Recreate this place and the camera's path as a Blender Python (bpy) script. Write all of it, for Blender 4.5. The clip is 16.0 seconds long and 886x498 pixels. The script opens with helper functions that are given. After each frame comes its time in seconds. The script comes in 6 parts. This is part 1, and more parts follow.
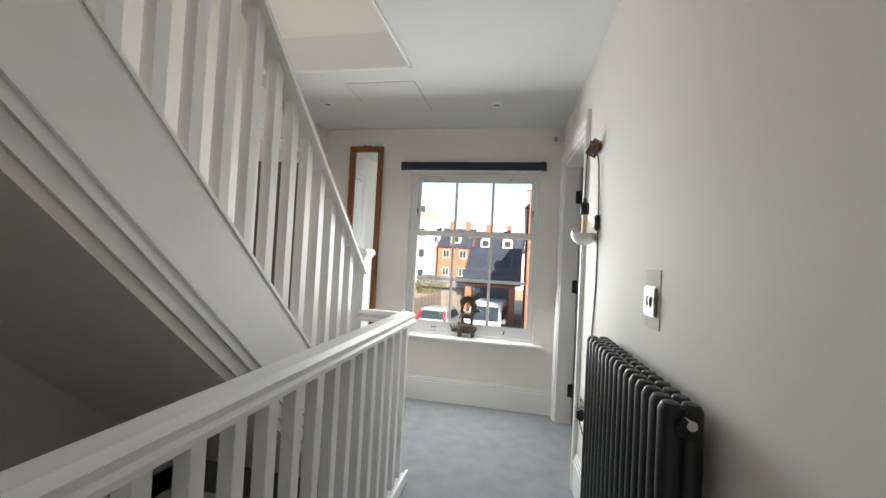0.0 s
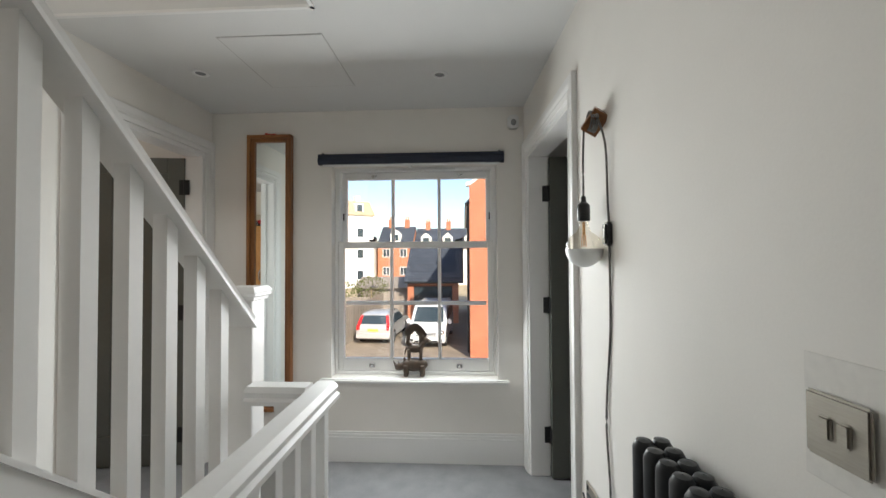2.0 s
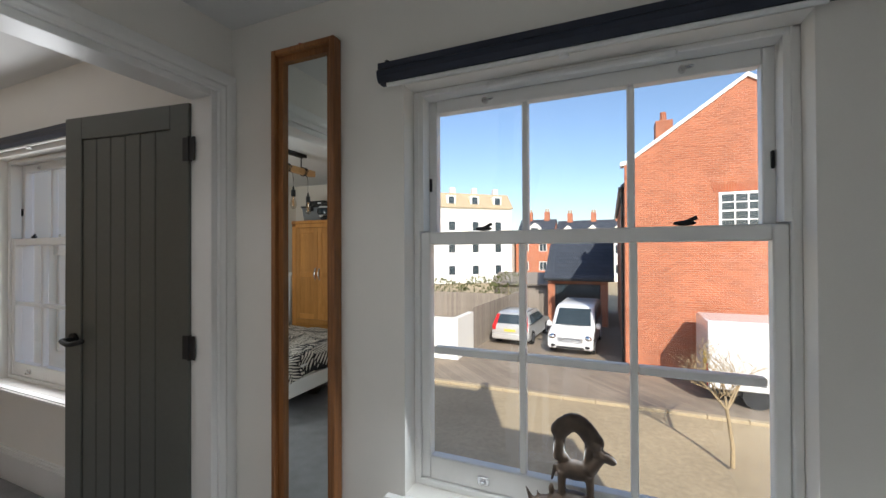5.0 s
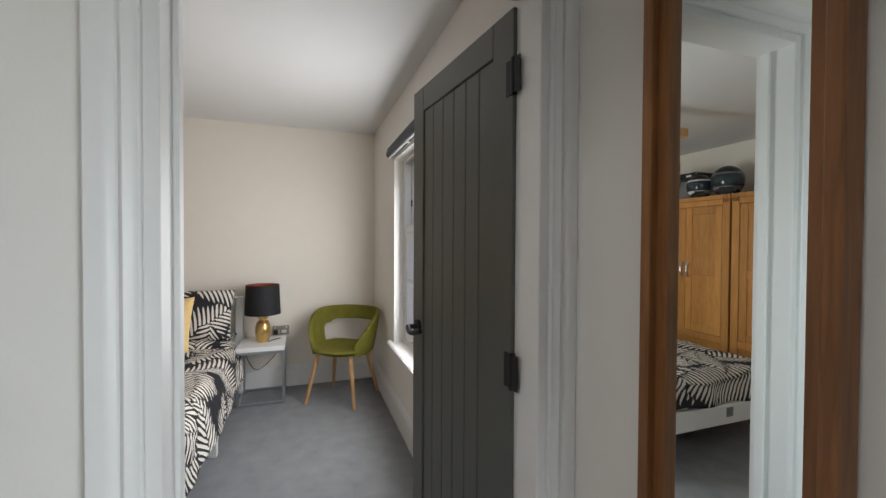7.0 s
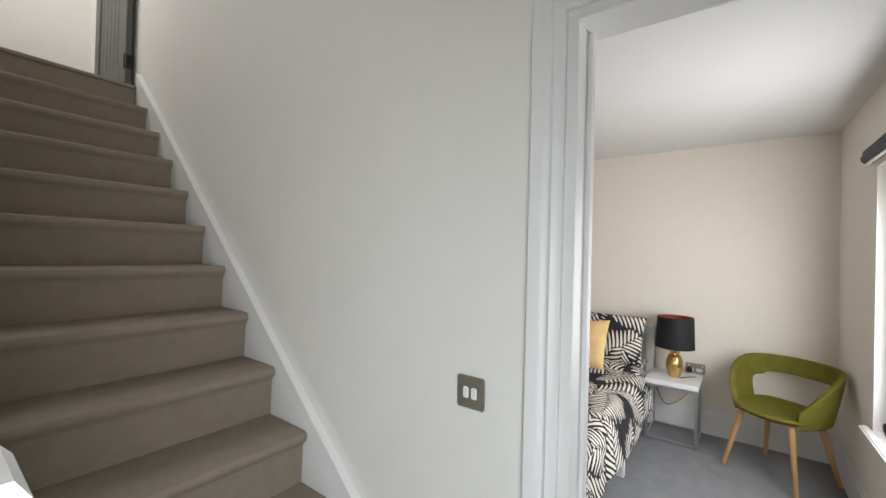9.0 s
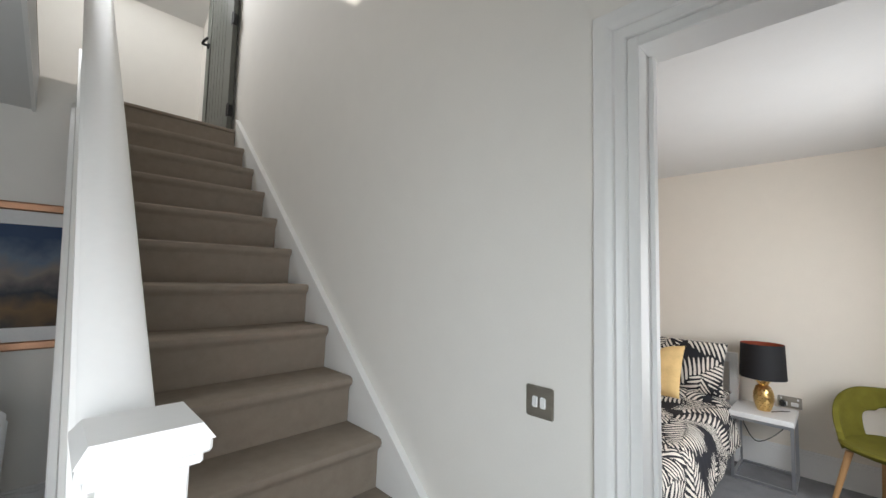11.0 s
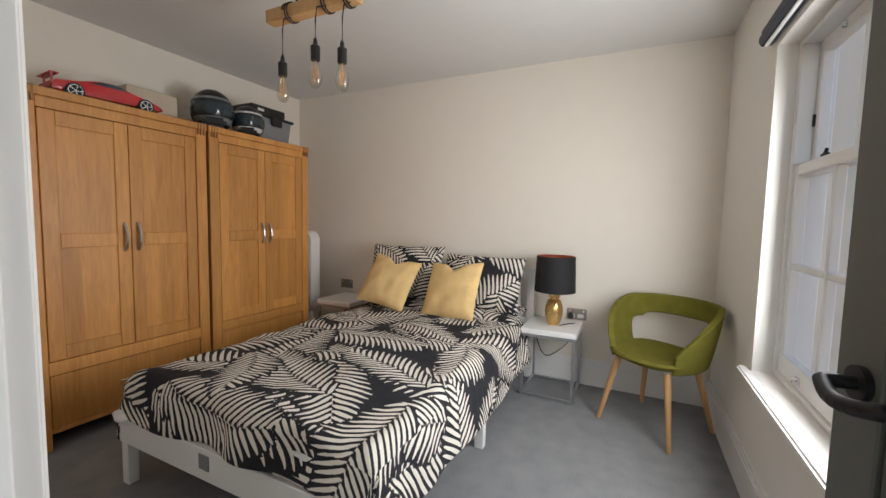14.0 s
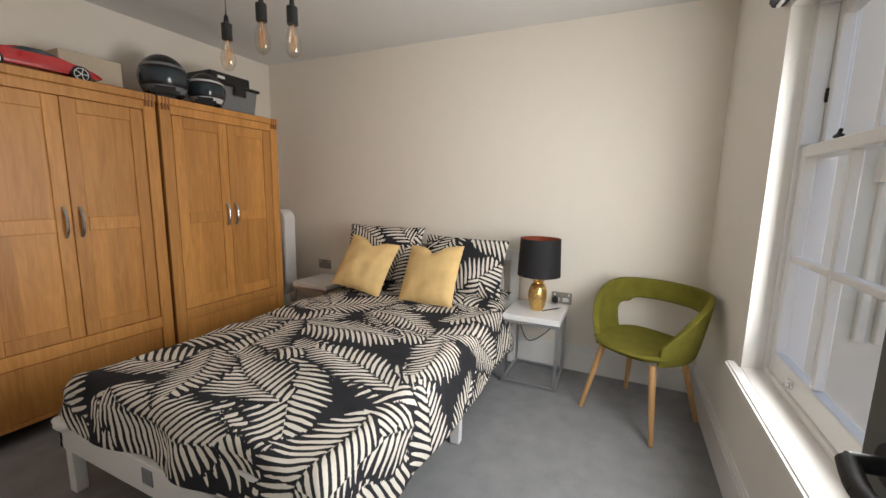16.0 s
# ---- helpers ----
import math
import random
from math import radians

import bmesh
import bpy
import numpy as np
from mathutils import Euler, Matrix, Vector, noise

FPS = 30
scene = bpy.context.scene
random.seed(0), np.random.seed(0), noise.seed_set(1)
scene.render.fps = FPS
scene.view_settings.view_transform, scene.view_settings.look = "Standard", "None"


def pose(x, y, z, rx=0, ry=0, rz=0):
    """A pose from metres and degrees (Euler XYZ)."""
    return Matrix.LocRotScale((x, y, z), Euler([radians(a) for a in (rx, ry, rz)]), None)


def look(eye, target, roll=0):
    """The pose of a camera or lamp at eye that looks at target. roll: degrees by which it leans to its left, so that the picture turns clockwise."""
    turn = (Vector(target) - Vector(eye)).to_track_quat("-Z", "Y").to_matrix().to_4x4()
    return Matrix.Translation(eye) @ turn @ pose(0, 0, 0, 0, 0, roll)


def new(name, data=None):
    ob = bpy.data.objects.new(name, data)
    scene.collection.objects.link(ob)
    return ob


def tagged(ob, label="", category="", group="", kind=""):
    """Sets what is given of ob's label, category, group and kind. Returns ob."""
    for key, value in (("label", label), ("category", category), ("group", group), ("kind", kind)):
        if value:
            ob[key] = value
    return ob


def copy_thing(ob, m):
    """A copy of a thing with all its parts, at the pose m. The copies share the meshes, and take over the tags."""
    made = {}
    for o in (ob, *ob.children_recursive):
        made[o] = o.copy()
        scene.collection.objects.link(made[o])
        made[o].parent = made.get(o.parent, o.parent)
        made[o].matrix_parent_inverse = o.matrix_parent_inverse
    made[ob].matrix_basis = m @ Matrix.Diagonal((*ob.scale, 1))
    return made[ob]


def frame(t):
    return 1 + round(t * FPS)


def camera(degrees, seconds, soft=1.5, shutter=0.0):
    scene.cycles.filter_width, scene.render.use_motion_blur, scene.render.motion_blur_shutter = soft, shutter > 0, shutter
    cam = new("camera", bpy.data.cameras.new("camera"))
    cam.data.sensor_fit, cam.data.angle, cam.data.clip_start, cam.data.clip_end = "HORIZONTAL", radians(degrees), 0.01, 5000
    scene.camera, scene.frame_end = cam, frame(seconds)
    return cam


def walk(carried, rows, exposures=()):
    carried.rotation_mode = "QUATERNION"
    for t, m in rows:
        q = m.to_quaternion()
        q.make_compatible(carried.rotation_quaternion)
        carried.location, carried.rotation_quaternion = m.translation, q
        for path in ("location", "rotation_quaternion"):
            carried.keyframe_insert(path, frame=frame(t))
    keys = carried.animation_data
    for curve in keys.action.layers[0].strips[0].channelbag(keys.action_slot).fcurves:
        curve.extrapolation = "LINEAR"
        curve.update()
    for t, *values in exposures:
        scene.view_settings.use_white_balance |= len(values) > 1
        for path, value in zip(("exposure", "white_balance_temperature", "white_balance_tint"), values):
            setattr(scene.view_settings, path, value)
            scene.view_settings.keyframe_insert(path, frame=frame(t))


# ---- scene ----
cam = camera(96.6, 16.0)
PATH = [
    (0, (1.871, -3.385, 1.234), (1.469, -1.427, 1.283), 3.0),
    (0.5, (1.848, -3.354, 1.209), (1.499, -1.385, 1.264), -0.7),
    (1, (1.822, -3.176, 1.227), (1.526, -1.198, 1.269), -0.8),
    (1.5, (1.762, -2.924, 1.315), (1.566, -0.934, 1.361), -0.6),
    (2, (1.750, -2.662, 1.374), (1.647, -0.665, 1.415), -0.3),
    (2.5, (1.738, -2.423, 1.465), (1.704, -0.424, 1.503), -0.4),
    (3, (1.683, -2.185, 1.412), (1.692, -0.186, 1.478), 0.2),
    (5.5, (1.430, -1.032, 1.413), (0.321, 0.633, 1.394), -0.6),
    (6, (1.294, -0.871, 1.415), (-0.135, 0.529, 1.395), -0.6),
    (6.5, (1.094, -0.761, 1.384), (-0.595, 0.310, 1.353), -0.2),
    (7, (0.877, -0.672, 1.380), (-1.010, -0.010, 1.347), 0.3),
    (7.5, (0.729, -0.613, 1.401), (-1.264, -0.446, 1.361), 0.2),
    (8, (0.682, -0.599, 1.455), (-1.285, -0.955, 1.405), 1.0),
    (8.5, (0.764, -0.605, 1.479), (-1.050, -1.446, 1.460), 0.6),
    (9, (0.944, -0.617, 1.494), (-0.662, -1.809, 1.511), 1.5),
    (9.5, (1.091, -0.607, 1.530), (-0.311, -2.031, 1.616), 1.8),
    (12, (0.830, -0.543, 1.388), (-0.625, -1.902, 1.578), 1.5),
    (12.5, (0.587, -0.518, 1.358), (-1.018, -1.707, 1.479), 0.8),
    (13, (0.350, -0.538, 1.321), (-1.355, -1.583, 1.349), 1.1),
    (13.5, (0.151, -0.564, 1.282), (-1.621, -1.489, 1.225), 1.0),
    (14, (0.010, -0.523, 1.248), (-1.788, -1.387, 1.099), 1.2),
    (14.5, (-0.052, -0.509, 1.241), (-1.858, -1.339, 1.023), 0.9),
    (15, (-0.085, -0.521, 1.243), (-1.892, -1.330, 0.961), 1.2),
    (15.5, (-0.158, -0.508, 1.275), (-1.954, -1.336, 0.976), 0.5),
    (16, (-0.198, -0.511, 1.322), (-1.997, -1.332, 1.022), 1.1),
]
walk(cam, [(t, look(eye, target, roll)) for t, eye, target, roll in PATH], ((0.0, 1.0, 6250, 10), (1.5, 0.85, 6250, 10), (2.5, 0.5, 6250, 10), (3.0, 0.45, 6250, 10), (5.5, 0.15, 5900, 10), (6.2, -0.08, 5900, 10), (7.0, 0.42, 6000, 10), (9.0, 0.72, 6000, 10), (9.5, 0.65, 6000, 10), (13.0, 0.62, 5900, 10), (14.5, 0.72, 6200, 10), (16.0, 0.75, 6250, 10)))

# ---- world, sun and window light ----
world = bpy.data.worlds.new("sky")
scene.world = world
world.use_nodes = True
wn = world.node_tree.nodes
sky = wn.new("ShaderNodeTexSky")
sky.sky_type, sky.sun_disc = "NISHITA", False
sky.sun_elevation, sky.sun_rotation = radians(32.5), radians(157)
world.node_tree.links.new(sky.outputs["Color"], wn["Background"].inputs["Color"])
wn["Background"].inputs["Strength"].default_value = 0.15

sun_data = bpy.data.lights.new("sun", "SUN")
sun_data.energy, sun_data.angle, sun_data.color = 5.0, radians(0.6), (1.0, 0.9, 0.74)
sun = new("sun", sun_data)
sun.matrix_world = look((5.5, -13, 9.0), (0, 0, 0))


def window_light(name, at, target, width, height, watts, colour):
    data = bpy.data.lights.new(name, "AREA")
    data.shape, data.size, data.size_y, data.energy, data.color = "RECTANGLE", width, height, watts, colour
    ob = new(name, data)
    ob.matrix_world = look(at, target)
    return ob


window_light("landing_window_light", (1.41, -0.17, 1.25), (1.41, -1.17, 0.82), 1.0, 1.0, 17.5, (0.955, 0.98, 0.945))
window_light("bedroom_window_light", (-1.65, 0.05, 1.27), (-1.65, -1, 1.265), 0.86, 1.05, 22, (1.0, 0.965, 0.91))
window_light("roof_window_light", (0.75, -4.75, 4.55), (0.55, -3.6, 2.6), 0.8, 0.9, 21, (1.0, 0.96, 0.88))


# ---- materials ----
def material(name, colour, rough=0.6, metal=0.0, grain=40.0, vary=0.06, bump=0.05, coat=0.0, second=None, stretch=(1, 1, 1), per_object=0.0, spec=0.5, coords="Object", bump_scale=None):
    m = bpy.data.materials.new(name)
    m.use_nodes = True
    n, l = m.node_tree.nodes, m.node_tree.links
    b = n["Principled BSDF"]
    b.inputs["Roughness"].default_value = rough
    b.inputs["Metallic"].default_value = metal
    b.inputs["Coat Weight"].default_value = coat
    b.inputs["Specular IOR Level"].default_value = spec
    tc = n.new("ShaderNodeTexCoord")
    mp = n.new("ShaderNodeMapping")
    mp.inputs["Scale"].default_value = stretch
    l.new(tc.outputs[coords], mp.inputs["Vector"])
    fine = n.new("ShaderNodeTexNoise")
    fine.inputs["Scale"].default_value, fine.inputs["Detail"].default_value = grain, 5
    broad = n.new("ShaderNodeTexNoise")
    broad.inputs["Scale"].default_value, broad.inputs["Detail"].default_value = max(grain / 18, 0.4), 3
    for t in (fine, broad):
        l.new(mp.outputs["Vector"], t.inputs["Vector"])
    add = n.new("ShaderNodeMath")
    add.operation = "ADD"
    l.new(fine.outputs["Fac"], add.inputs[0])
    l.new(broad.outputs["Fac"], add.inputs[1])
    fac = n.new("ShaderNodeMapRange")
    fac.inputs["From Min"].default_value, fac.inputs["From Max"].default_value = 0.65, 1.35
    l.new(add.outputs[0], fac.inputs["Value"])
    mix = n.new("ShaderNodeMix")
    mix.data_type = "RGBA"
    dark = second or tuple(c * (1 - vary) for c in colour)
    lite = tuple(min(1, c * (1 + vary)) for c in colour)
    mix.inputs[6].default_value, mix.inputs[7].default_value = (*dark, 1), (*lite, 1)
    l.new(fac.outputs[0], mix.inputs[0])
    out = mix.outputs[2]
    if per_object:
        info = n.new("ShaderNodeObjectInfo")
        hsv = n.new("ShaderNodeHueSaturation")
        mr = n.new("ShaderNodeMapRange")
        mr.inputs["To Min"].default_value, mr.inputs["To Max"].default_value = 1 - per_object, 1 + per_object
        l.new(info.outputs["Random"], mr.inputs["Value"])
        l.new(mr.outputs[0], hsv.inputs["Value"])
        l.new(out, hsv.inputs["Color"])
        out = hsv.outputs["Color"]
    l.new(out, b.inputs["Base Color"])
    if bump:
        bp = n.new("ShaderNodeBump")
        bp.inputs["Strength"].default_value, bp.inputs["Distance"].default_value = bump, 0.004
        src = fine
        if bump_scale:
            src = n.new("ShaderNodeTexNoise")
            src.inputs["Scale"].default_value, src.inputs["Detail"].default_value = bump_scale, 3
            l.new(mp.outputs["Vector"], src.inputs["Vector"])
        l.new(src.outputs["Fac"], bp.inputs["Height"])
        l.new(bp.outputs["Normal"], b.inputs["Normal"])
    return m


def glass_material(name, tint=(1, 1, 1), rough=0.0, gloss_share=0.035):
    m = bpy.data.materials.new(name)
    m.use_nodes = True
    n, l = m.node_tree.nodes, m.node_tree.links
    n.remove(n["Principled BSDF"])
    clear = n.new("ShaderNodeBsdfTransparent")
    clear.inputs["Color"].default_value = (*tint, 1)
    gloss = n.new("ShaderNodeBsdfGlossy")
    gloss.inputs["Roughness"].default_value = rough
    mix = n.new("ShaderNodeMixShader")
    mix.inputs[0].default_value = gloss_share
    l.new(clear.outputs[0], mix.inputs[1])
    l.new(gloss.outputs[0], mix.inputs[2])
    l.new(mix.outputs[0], n["Material Output"].inputs["Surface"])
    return m


def brick_material(name, c1, c2, mortar, length=0.225, course=0.075):
    m = material(name, c1, rough=0.9, bump=0.0)
    n, l = m.node_tree.nodes, m.node_tree.links
    b = n["Principled BSDF"]
    tc = n.new("ShaderNodeTexCoord")
    sep, geo = n.new("ShaderNodeSeparateXYZ"), n.new("ShaderNodeCombineXYZ")
    l.new(tc.outputs["Object"], sep.inputs[0])
    plus = n.new("ShaderNodeMath")
    l.new(sep.outputs[0], plus.inputs[0])
    l.new(sep.outputs[1], plus.inputs[1])
    l.new(plus.outputs[0], geo.inputs[0])
    l.new(sep.outputs[2], geo.inputs[1])
    br = n.new("ShaderNodeTexBrick")
    br.inputs["Scale"].default_value = 1.0
    br.inputs["Brick Width"].default_value, br.inputs["Row Height"].default_value, br.inputs["Mortar Size"].default_value = length, course, 0.009
    br.inputs["Color1"].default_value, br.inputs["Color2"].default_value, br.inputs["Mortar"].default_value = (*c1, 1), (*c2, 1), (*mortar, 1)
    l.new(geo.outputs[0], br.inputs["Vector"])
    no = n.new("ShaderNodeTexNoise")
    no.inputs["Scale"].default_value, no.inputs["Detail"].default_value = 1.3, 6
    l.new(tc.outputs["Object"], no.inputs["Vector"])
    mr = n.new("ShaderNodeMapRange")
    mr.inputs["To Min"].default_value, mr.inputs["To Max"].default_value = 0.72, 1.25
    l.new(no.outputs["Fac"], mr.inputs["Value"])
    hsv = n.new("ShaderNodeHueSaturation")
    l.new(mr.outputs[0], hsv.inputs["Value"])
    l.new(br.outputs["Color"], hsv.inputs["Color"])
    l.new(hsv.outputs["Color"], b.inputs["Base Color"])
    bp = n.new("ShaderNodeBump")
    bp.inputs["Strength"].default_value, bp.inputs["Distance"].default_value = 0.6, 0.01
    bp.invert = True
    l.new(br.outputs["Fac"], bp.inputs["Height"])
    l.new(bp.outputs["Normal"], b.inputs["Normal"])
    return m


FRONDS = []
random.seed(5)
for gi in range(-2, 10):
    for gj in range(-6, 12):
        FRONDS.append((gi * 0.33 + random.uniform(-0.1, 0.1), gj * 0.3 + random.uniform(-0.1, 0.1), random.uniform(0, 2 * math.pi), random.uniform(0.46, 0.66), random.uniform(-0.35, 0.35), random.uniform(0.033, 0.041)))
random.shuffle(FRONDS)


def frond_print(u, v):
    """How far each point of the cloth lies inside a cream leaflet (above 0) or on the dark ground (below 0)."""
    u, v = np.asarray(u, float), np.asarray(v, float)
    out = np.full(u.shape, -0.01)
    for cu, cv, turn, length, bend, pitch in FRONDS:
        du, dv = u - cu, v - cv
        near = (du * du + dv * dv) < (0.62 * length) ** 2
        if not near.any():
            continue
        x = (du[near] * math.cos(turn) + dv[near] * math.sin(turn)) / length + 0.5
        y = (-du[near] * math.sin(turn) + dv[near] * math.cos(turn)) - bend * length * (x - 0.5) ** 2
        ay = np.abs(y)
        side = np.where(y > 0, 0.0, 0.5)
        root = x * length - ay * 0.85 + 1.3 * ay * ay
        k = np.round(root / pitch + side)
        off = root - (k - side) * pitch
        rq = np.clip((k - side) * pitch / length, 0, 1)
        wob = 0.85 + 0.3 * ((np.sin(k * 12.9898 + cu * 78.2) * 43758.5) % 1)
        reach = 0.34 * length * wob * np.sqrt(np.clip(1.04 - rq, 0, 1)) * np.clip(0.45 + rq * 2.2, 0, 1)
        sq = ay / np.maximum(reach, 0.004)
        half = pitch * 0.255 * np.clip(sq * 7, 0, 1) ** 0.5 * np.sqrt(np.clip(1.03 - sq ** 2.2, 0, 1))
        leaf = np.where((sq < 1) & (k >= 0) & (rq < 1), half - np.abs(off) * 0.8, -0.006)
        rib = np.where((x > 0) & (x < 1), 0.0016 - ay, -0.006)
        cover = (sq < 1.06) & (x > -0.02) & (root > -pitch) & (root < length)
        old = out[near]
        out[near] = np.where(cover, np.maximum(leaf, rib), old)
    return out


def palm_material(name):
    """Printed cotton: cream palm fronds on charcoal."""
    m = material(name, (0.7, 0.66, 0.6), rough=0.9, grain=300, bump=0.15, spec=0.2)
    n, l = m.node_tree.nodes, m.node_tree.links
    b = n["Principled BSDF"]
    att = n.new("ShaderNodeAttribute")
    att.attribute_name = "print"
    worn = n.new("ShaderNodeTexNoise")
    worn.inputs["Scale"].default_value, worn.inputs["Detail"].default_value = 120, 3
    tc = n.new("ShaderNodeTexCoord")
    l.new(tc.outputs["Object"], worn.inputs["Vector"])
    jag = n.new("ShaderNodeMath")
    jag.operation = "MULTIPLY_ADD"
    jag.inputs[1].default_value = 0.003
    l.new(worn.outputs["Fac"], jag.inputs[0])
    l.new(att.outputs["Fac"], jag.inputs[2])
    edge = n.new("ShaderNodeMapRange")
    edge.inputs["From Min"].default_value, edge.inputs["From Max"].default_value = 0.0012, 0.0026
    l.new(jag.outputs[0], edge.inputs["Value"])
    mix = n.new("ShaderNodeMix")
    mix.data_type = "RGBA"
    mix.inputs[6].default_value, mix.inputs[7].default_value = (0.026, 0.026, 0.03, 1), (0.74, 0.69, 0.61, 1)
    l.new(edge.outputs[0], mix.inputs[0])
    l.new(mix.outputs[2], b.inputs["Base Color"])
    return m


def wood_material(name, light, dark, rough=0.45, stretch=(9, 9, 0.9), per_object=0.12):
    m = material(name, light, rough=rough, grain=5, second=dark, stretch=stretch, per_object=per_object, bump=0.06)
    n, l = m.node_tree.nodes, m.node_tree.links
    for k in n:
        if k.type == "TEX_NOISE":
            k.inputs["Distortion"].default_value = 1.2
    return m


wall_paint = material("wall_paint", (0.82, 0.79, 0.74), rough=0.75, grain=160, vary=0.015, bump=0.06)
bedroom_paint = material("bedroom_paint", (0.83, 0.77, 0.68), rough=0.75, grain=160, vary=0.015, bump=0.06)
ceiling_paint = material("ceiling_paint", (0.72, 0.715, 0.7), rough=0.85, grain=120, vary=0.015, bump=0.05)
white_gloss = material("white_satin_paint", (0.82, 0.81, 0.79), rough=0.38, grain=60, vary=0.015, bump=0.0)
patch_paint = material("bare_plaster_patch", (0.775, 0.75, 0.705), rough=0.9, grain=60, vary=0.06, bump=0.1)
carpet = material("grey_carpet", (0.26, 0.26, 0.27), rough=1.0, grain=160, vary=0.16, bump=0.35, spec=0.1, bump_scale=900)
stair_carpet = material("beige_carpet", (0.28, 0.235, 0.19), rough=1.0, grain=380, vary=0.1, bump=0.35, spec=0.1, bump_scale=900)
door_green = material("grey_green_paint", (0.105, 0.108, 0.092), rough=0.42, grain=50, vary=0.06, bump=0.06)
black_metal = material("black_metal", (0.007, 0.007, 0.008), rough=0.55, metal=0.0, grain=80, vary=0.2)
anthracite = material("anthracite_enamel", (0.016, 0.018, 0.021), rough=0.36, grain=60, vary=0.15, bump=0.03)
blind_navy = material("navy_blind", (0.012, 0.017, 0.035), rough=0.5, grain=90, vary=0.2)
steel = material("brushed_steel", (0.36, 0.335, 0.29), rough=0.5, metal=0.9, grain=40, vary=0.1, stretch=(1, 1, 12))
chrome = material("chrome", (0.75, 0.75, 0.76), rough=0.16, metal=1.0, grain=30, vary=0.05, bump=0)
dull_chrome = material("satin_chrome_tube", (0.5, 0.51, 0.53), rough=0.3, metal=0.9, grain=30, vary=0.05, bump=0)
white_plastic = material("white_plastic", (0.8, 0.8, 0.79), rough=0.35, grain=60, vary=0.02, bump=0)
oak = wood_material("oak", (0.62, 0.3, 0.08), (0.43, 0.18, 0.04))
beech = wood_material("beech", (0.60, 0.36, 0.16), (0.48, 0.27, 0.11), stretch=(14, 14, 2))
mirror_wood = wood_material("stained_pine", (0.36, 0.15, 0.045), (0.15, 0.055, 0.017), stretch=(10, 10, 0.8))
carved_wood = material("dark_carved_wood", (0.055, 0.035, 0.022), rough=0.45, grain=60, vary=0.5, bump=0.4)
mirror_glass = material("mirror_glass", (0.88, 0.93, 0.91), rough=0.0, metal=1.0, vary=0.0, bump=0)
pane_glass = glass_material("pane_glass")
bulb_glass = glass_material("bulb_glass", (0.93, 0.9, 0.84), 0.03, 0.14)
frost_glass = material("frosted_glass", (0.85, 0.86, 0.84), rough=0.35, grain=30, vary=0.02, bump=0)
palm_cotton = palm_material("palm_print_cotton")
mustard = material("mustard_weave", (0.8, 0.57, 0.26), rough=0.95, grain=220, vary=0.12, bump=0.5, spec=0.15)
white_cotton = material("white_cotton", (0.78, 0.77, 0.76), rough=0.9, grain=90, vary=0.04, bump=0.2)
green_felt = material("olive_green_wool", (0.165, 0.15, 0.024), rough=0.95, grain=260, vary=0.18, bump=0.5, spec=0.15)
black_shade = material("black_lampshade", (0.008, 0.008, 0.010), rough=0.75, grain=120, vary=0.2)
copper_lining = material("copper_lining", (0.35, 0.07, 0.03), rough=0.5, metal=0.4, grain=60)
gold = material("gold", (0.72, 0.5, 0.2), rough=0.28, metal=1.0, grain=30, vary=0.1)
black_plastic = material("black_plastic", (0.012, 0.012, 0.013), rough=0.35, grain=60, vary=0.2)
grey_plastic = material("grey_plastic", (0.22, 0.23, 0.24), rough=0.4, grain=60, vary=0.1)
red_gloss = material("red_gloss", (0.5, 0.012, 0.015), rough=0.2, coat=0.5, grain=40, vary=0.1, bump=0)
cardboard = material("cream_card", (0.55, 0.47, 0.36), rough=0.9, grain=60)
flex_fabric = material("braided_flex", (0.16, 0.15, 0.14), rough=0.9, grain=700, vary=0.8, bump=0.5)
amber = material("amber_filament", (0.9, 0.45, 0.12), rough=0.5, bump=0)
red_brick = brick_material("red_brick", (0.47, 0.15, 0.068), (0.34, 0.095, 0.042), (0.5, 0.29, 0.19))
slate = brick_material("slate_roof", (0.055, 0.065, 0.085), (0.04, 0.05, 0.068), (0.025, 0.028, 0.035), 0.3, 0.22)
render_white = material("white_render", (0.8, 0.78, 0.72), rough=0.9, grain=6, vary=0.05)
asphalt = material("road_surface", (0.4, 0.32, 0.2), rough=0.95, grain=9, vary=0.22, bump=0.4)
paving = brick_material("block_paving", (0.33, 0.27, 0.2), (0.26, 0.21, 0.16), (0.16, 0.13, 0.1), 0.2, 0.1)
kerb_stone = material("kerb_stone", (0.42, 0.34, 0.22), rough=0.9, grain=20, vary=0.15)
fence_wood = material("weathered_fence", (0.27, 0.23, 0.19), rough=0.9, grain=8, vary=0.25, stretch=(6, 6, 0.6), per_object=0.15)
car_white = material("white_car_paint", (0.78, 0.78, 0.78), rough=0.25, coat=0.6, grain=20, vary=0.02, bump=0)
car_silver = material("silver_car_paint", (0.55, 0.54, 0.52), rough=0.3, metal=0.3, coat=0.6, grain=20, vary=0.03, bump=0)
car_glass = material("tinted_car_glass", (0.035, 0.05, 0.06), rough=0.08, grain=20, bump=0)
rubber = material("tyre_rubber", (0.018, 0.018, 0.018), rough=0.85, grain=60)
tail_red = material("red_lens", (0.55, 0.02, 0.02), rough=0.25, bump=0)
plate_yellow = material("yellow_plate", (0.75, 0.55, 0.08), rough=0.5, bump=0)
bark = material("pale_bark", (0.34, 0.26, 0.15), rough=0.9, grain=40, vary=0.3, bump=0.4)
leaf_green = material("hedge_leaves", (0.10, 0.11, 0.03), rough=0.8, grain=20, vary=0.4)
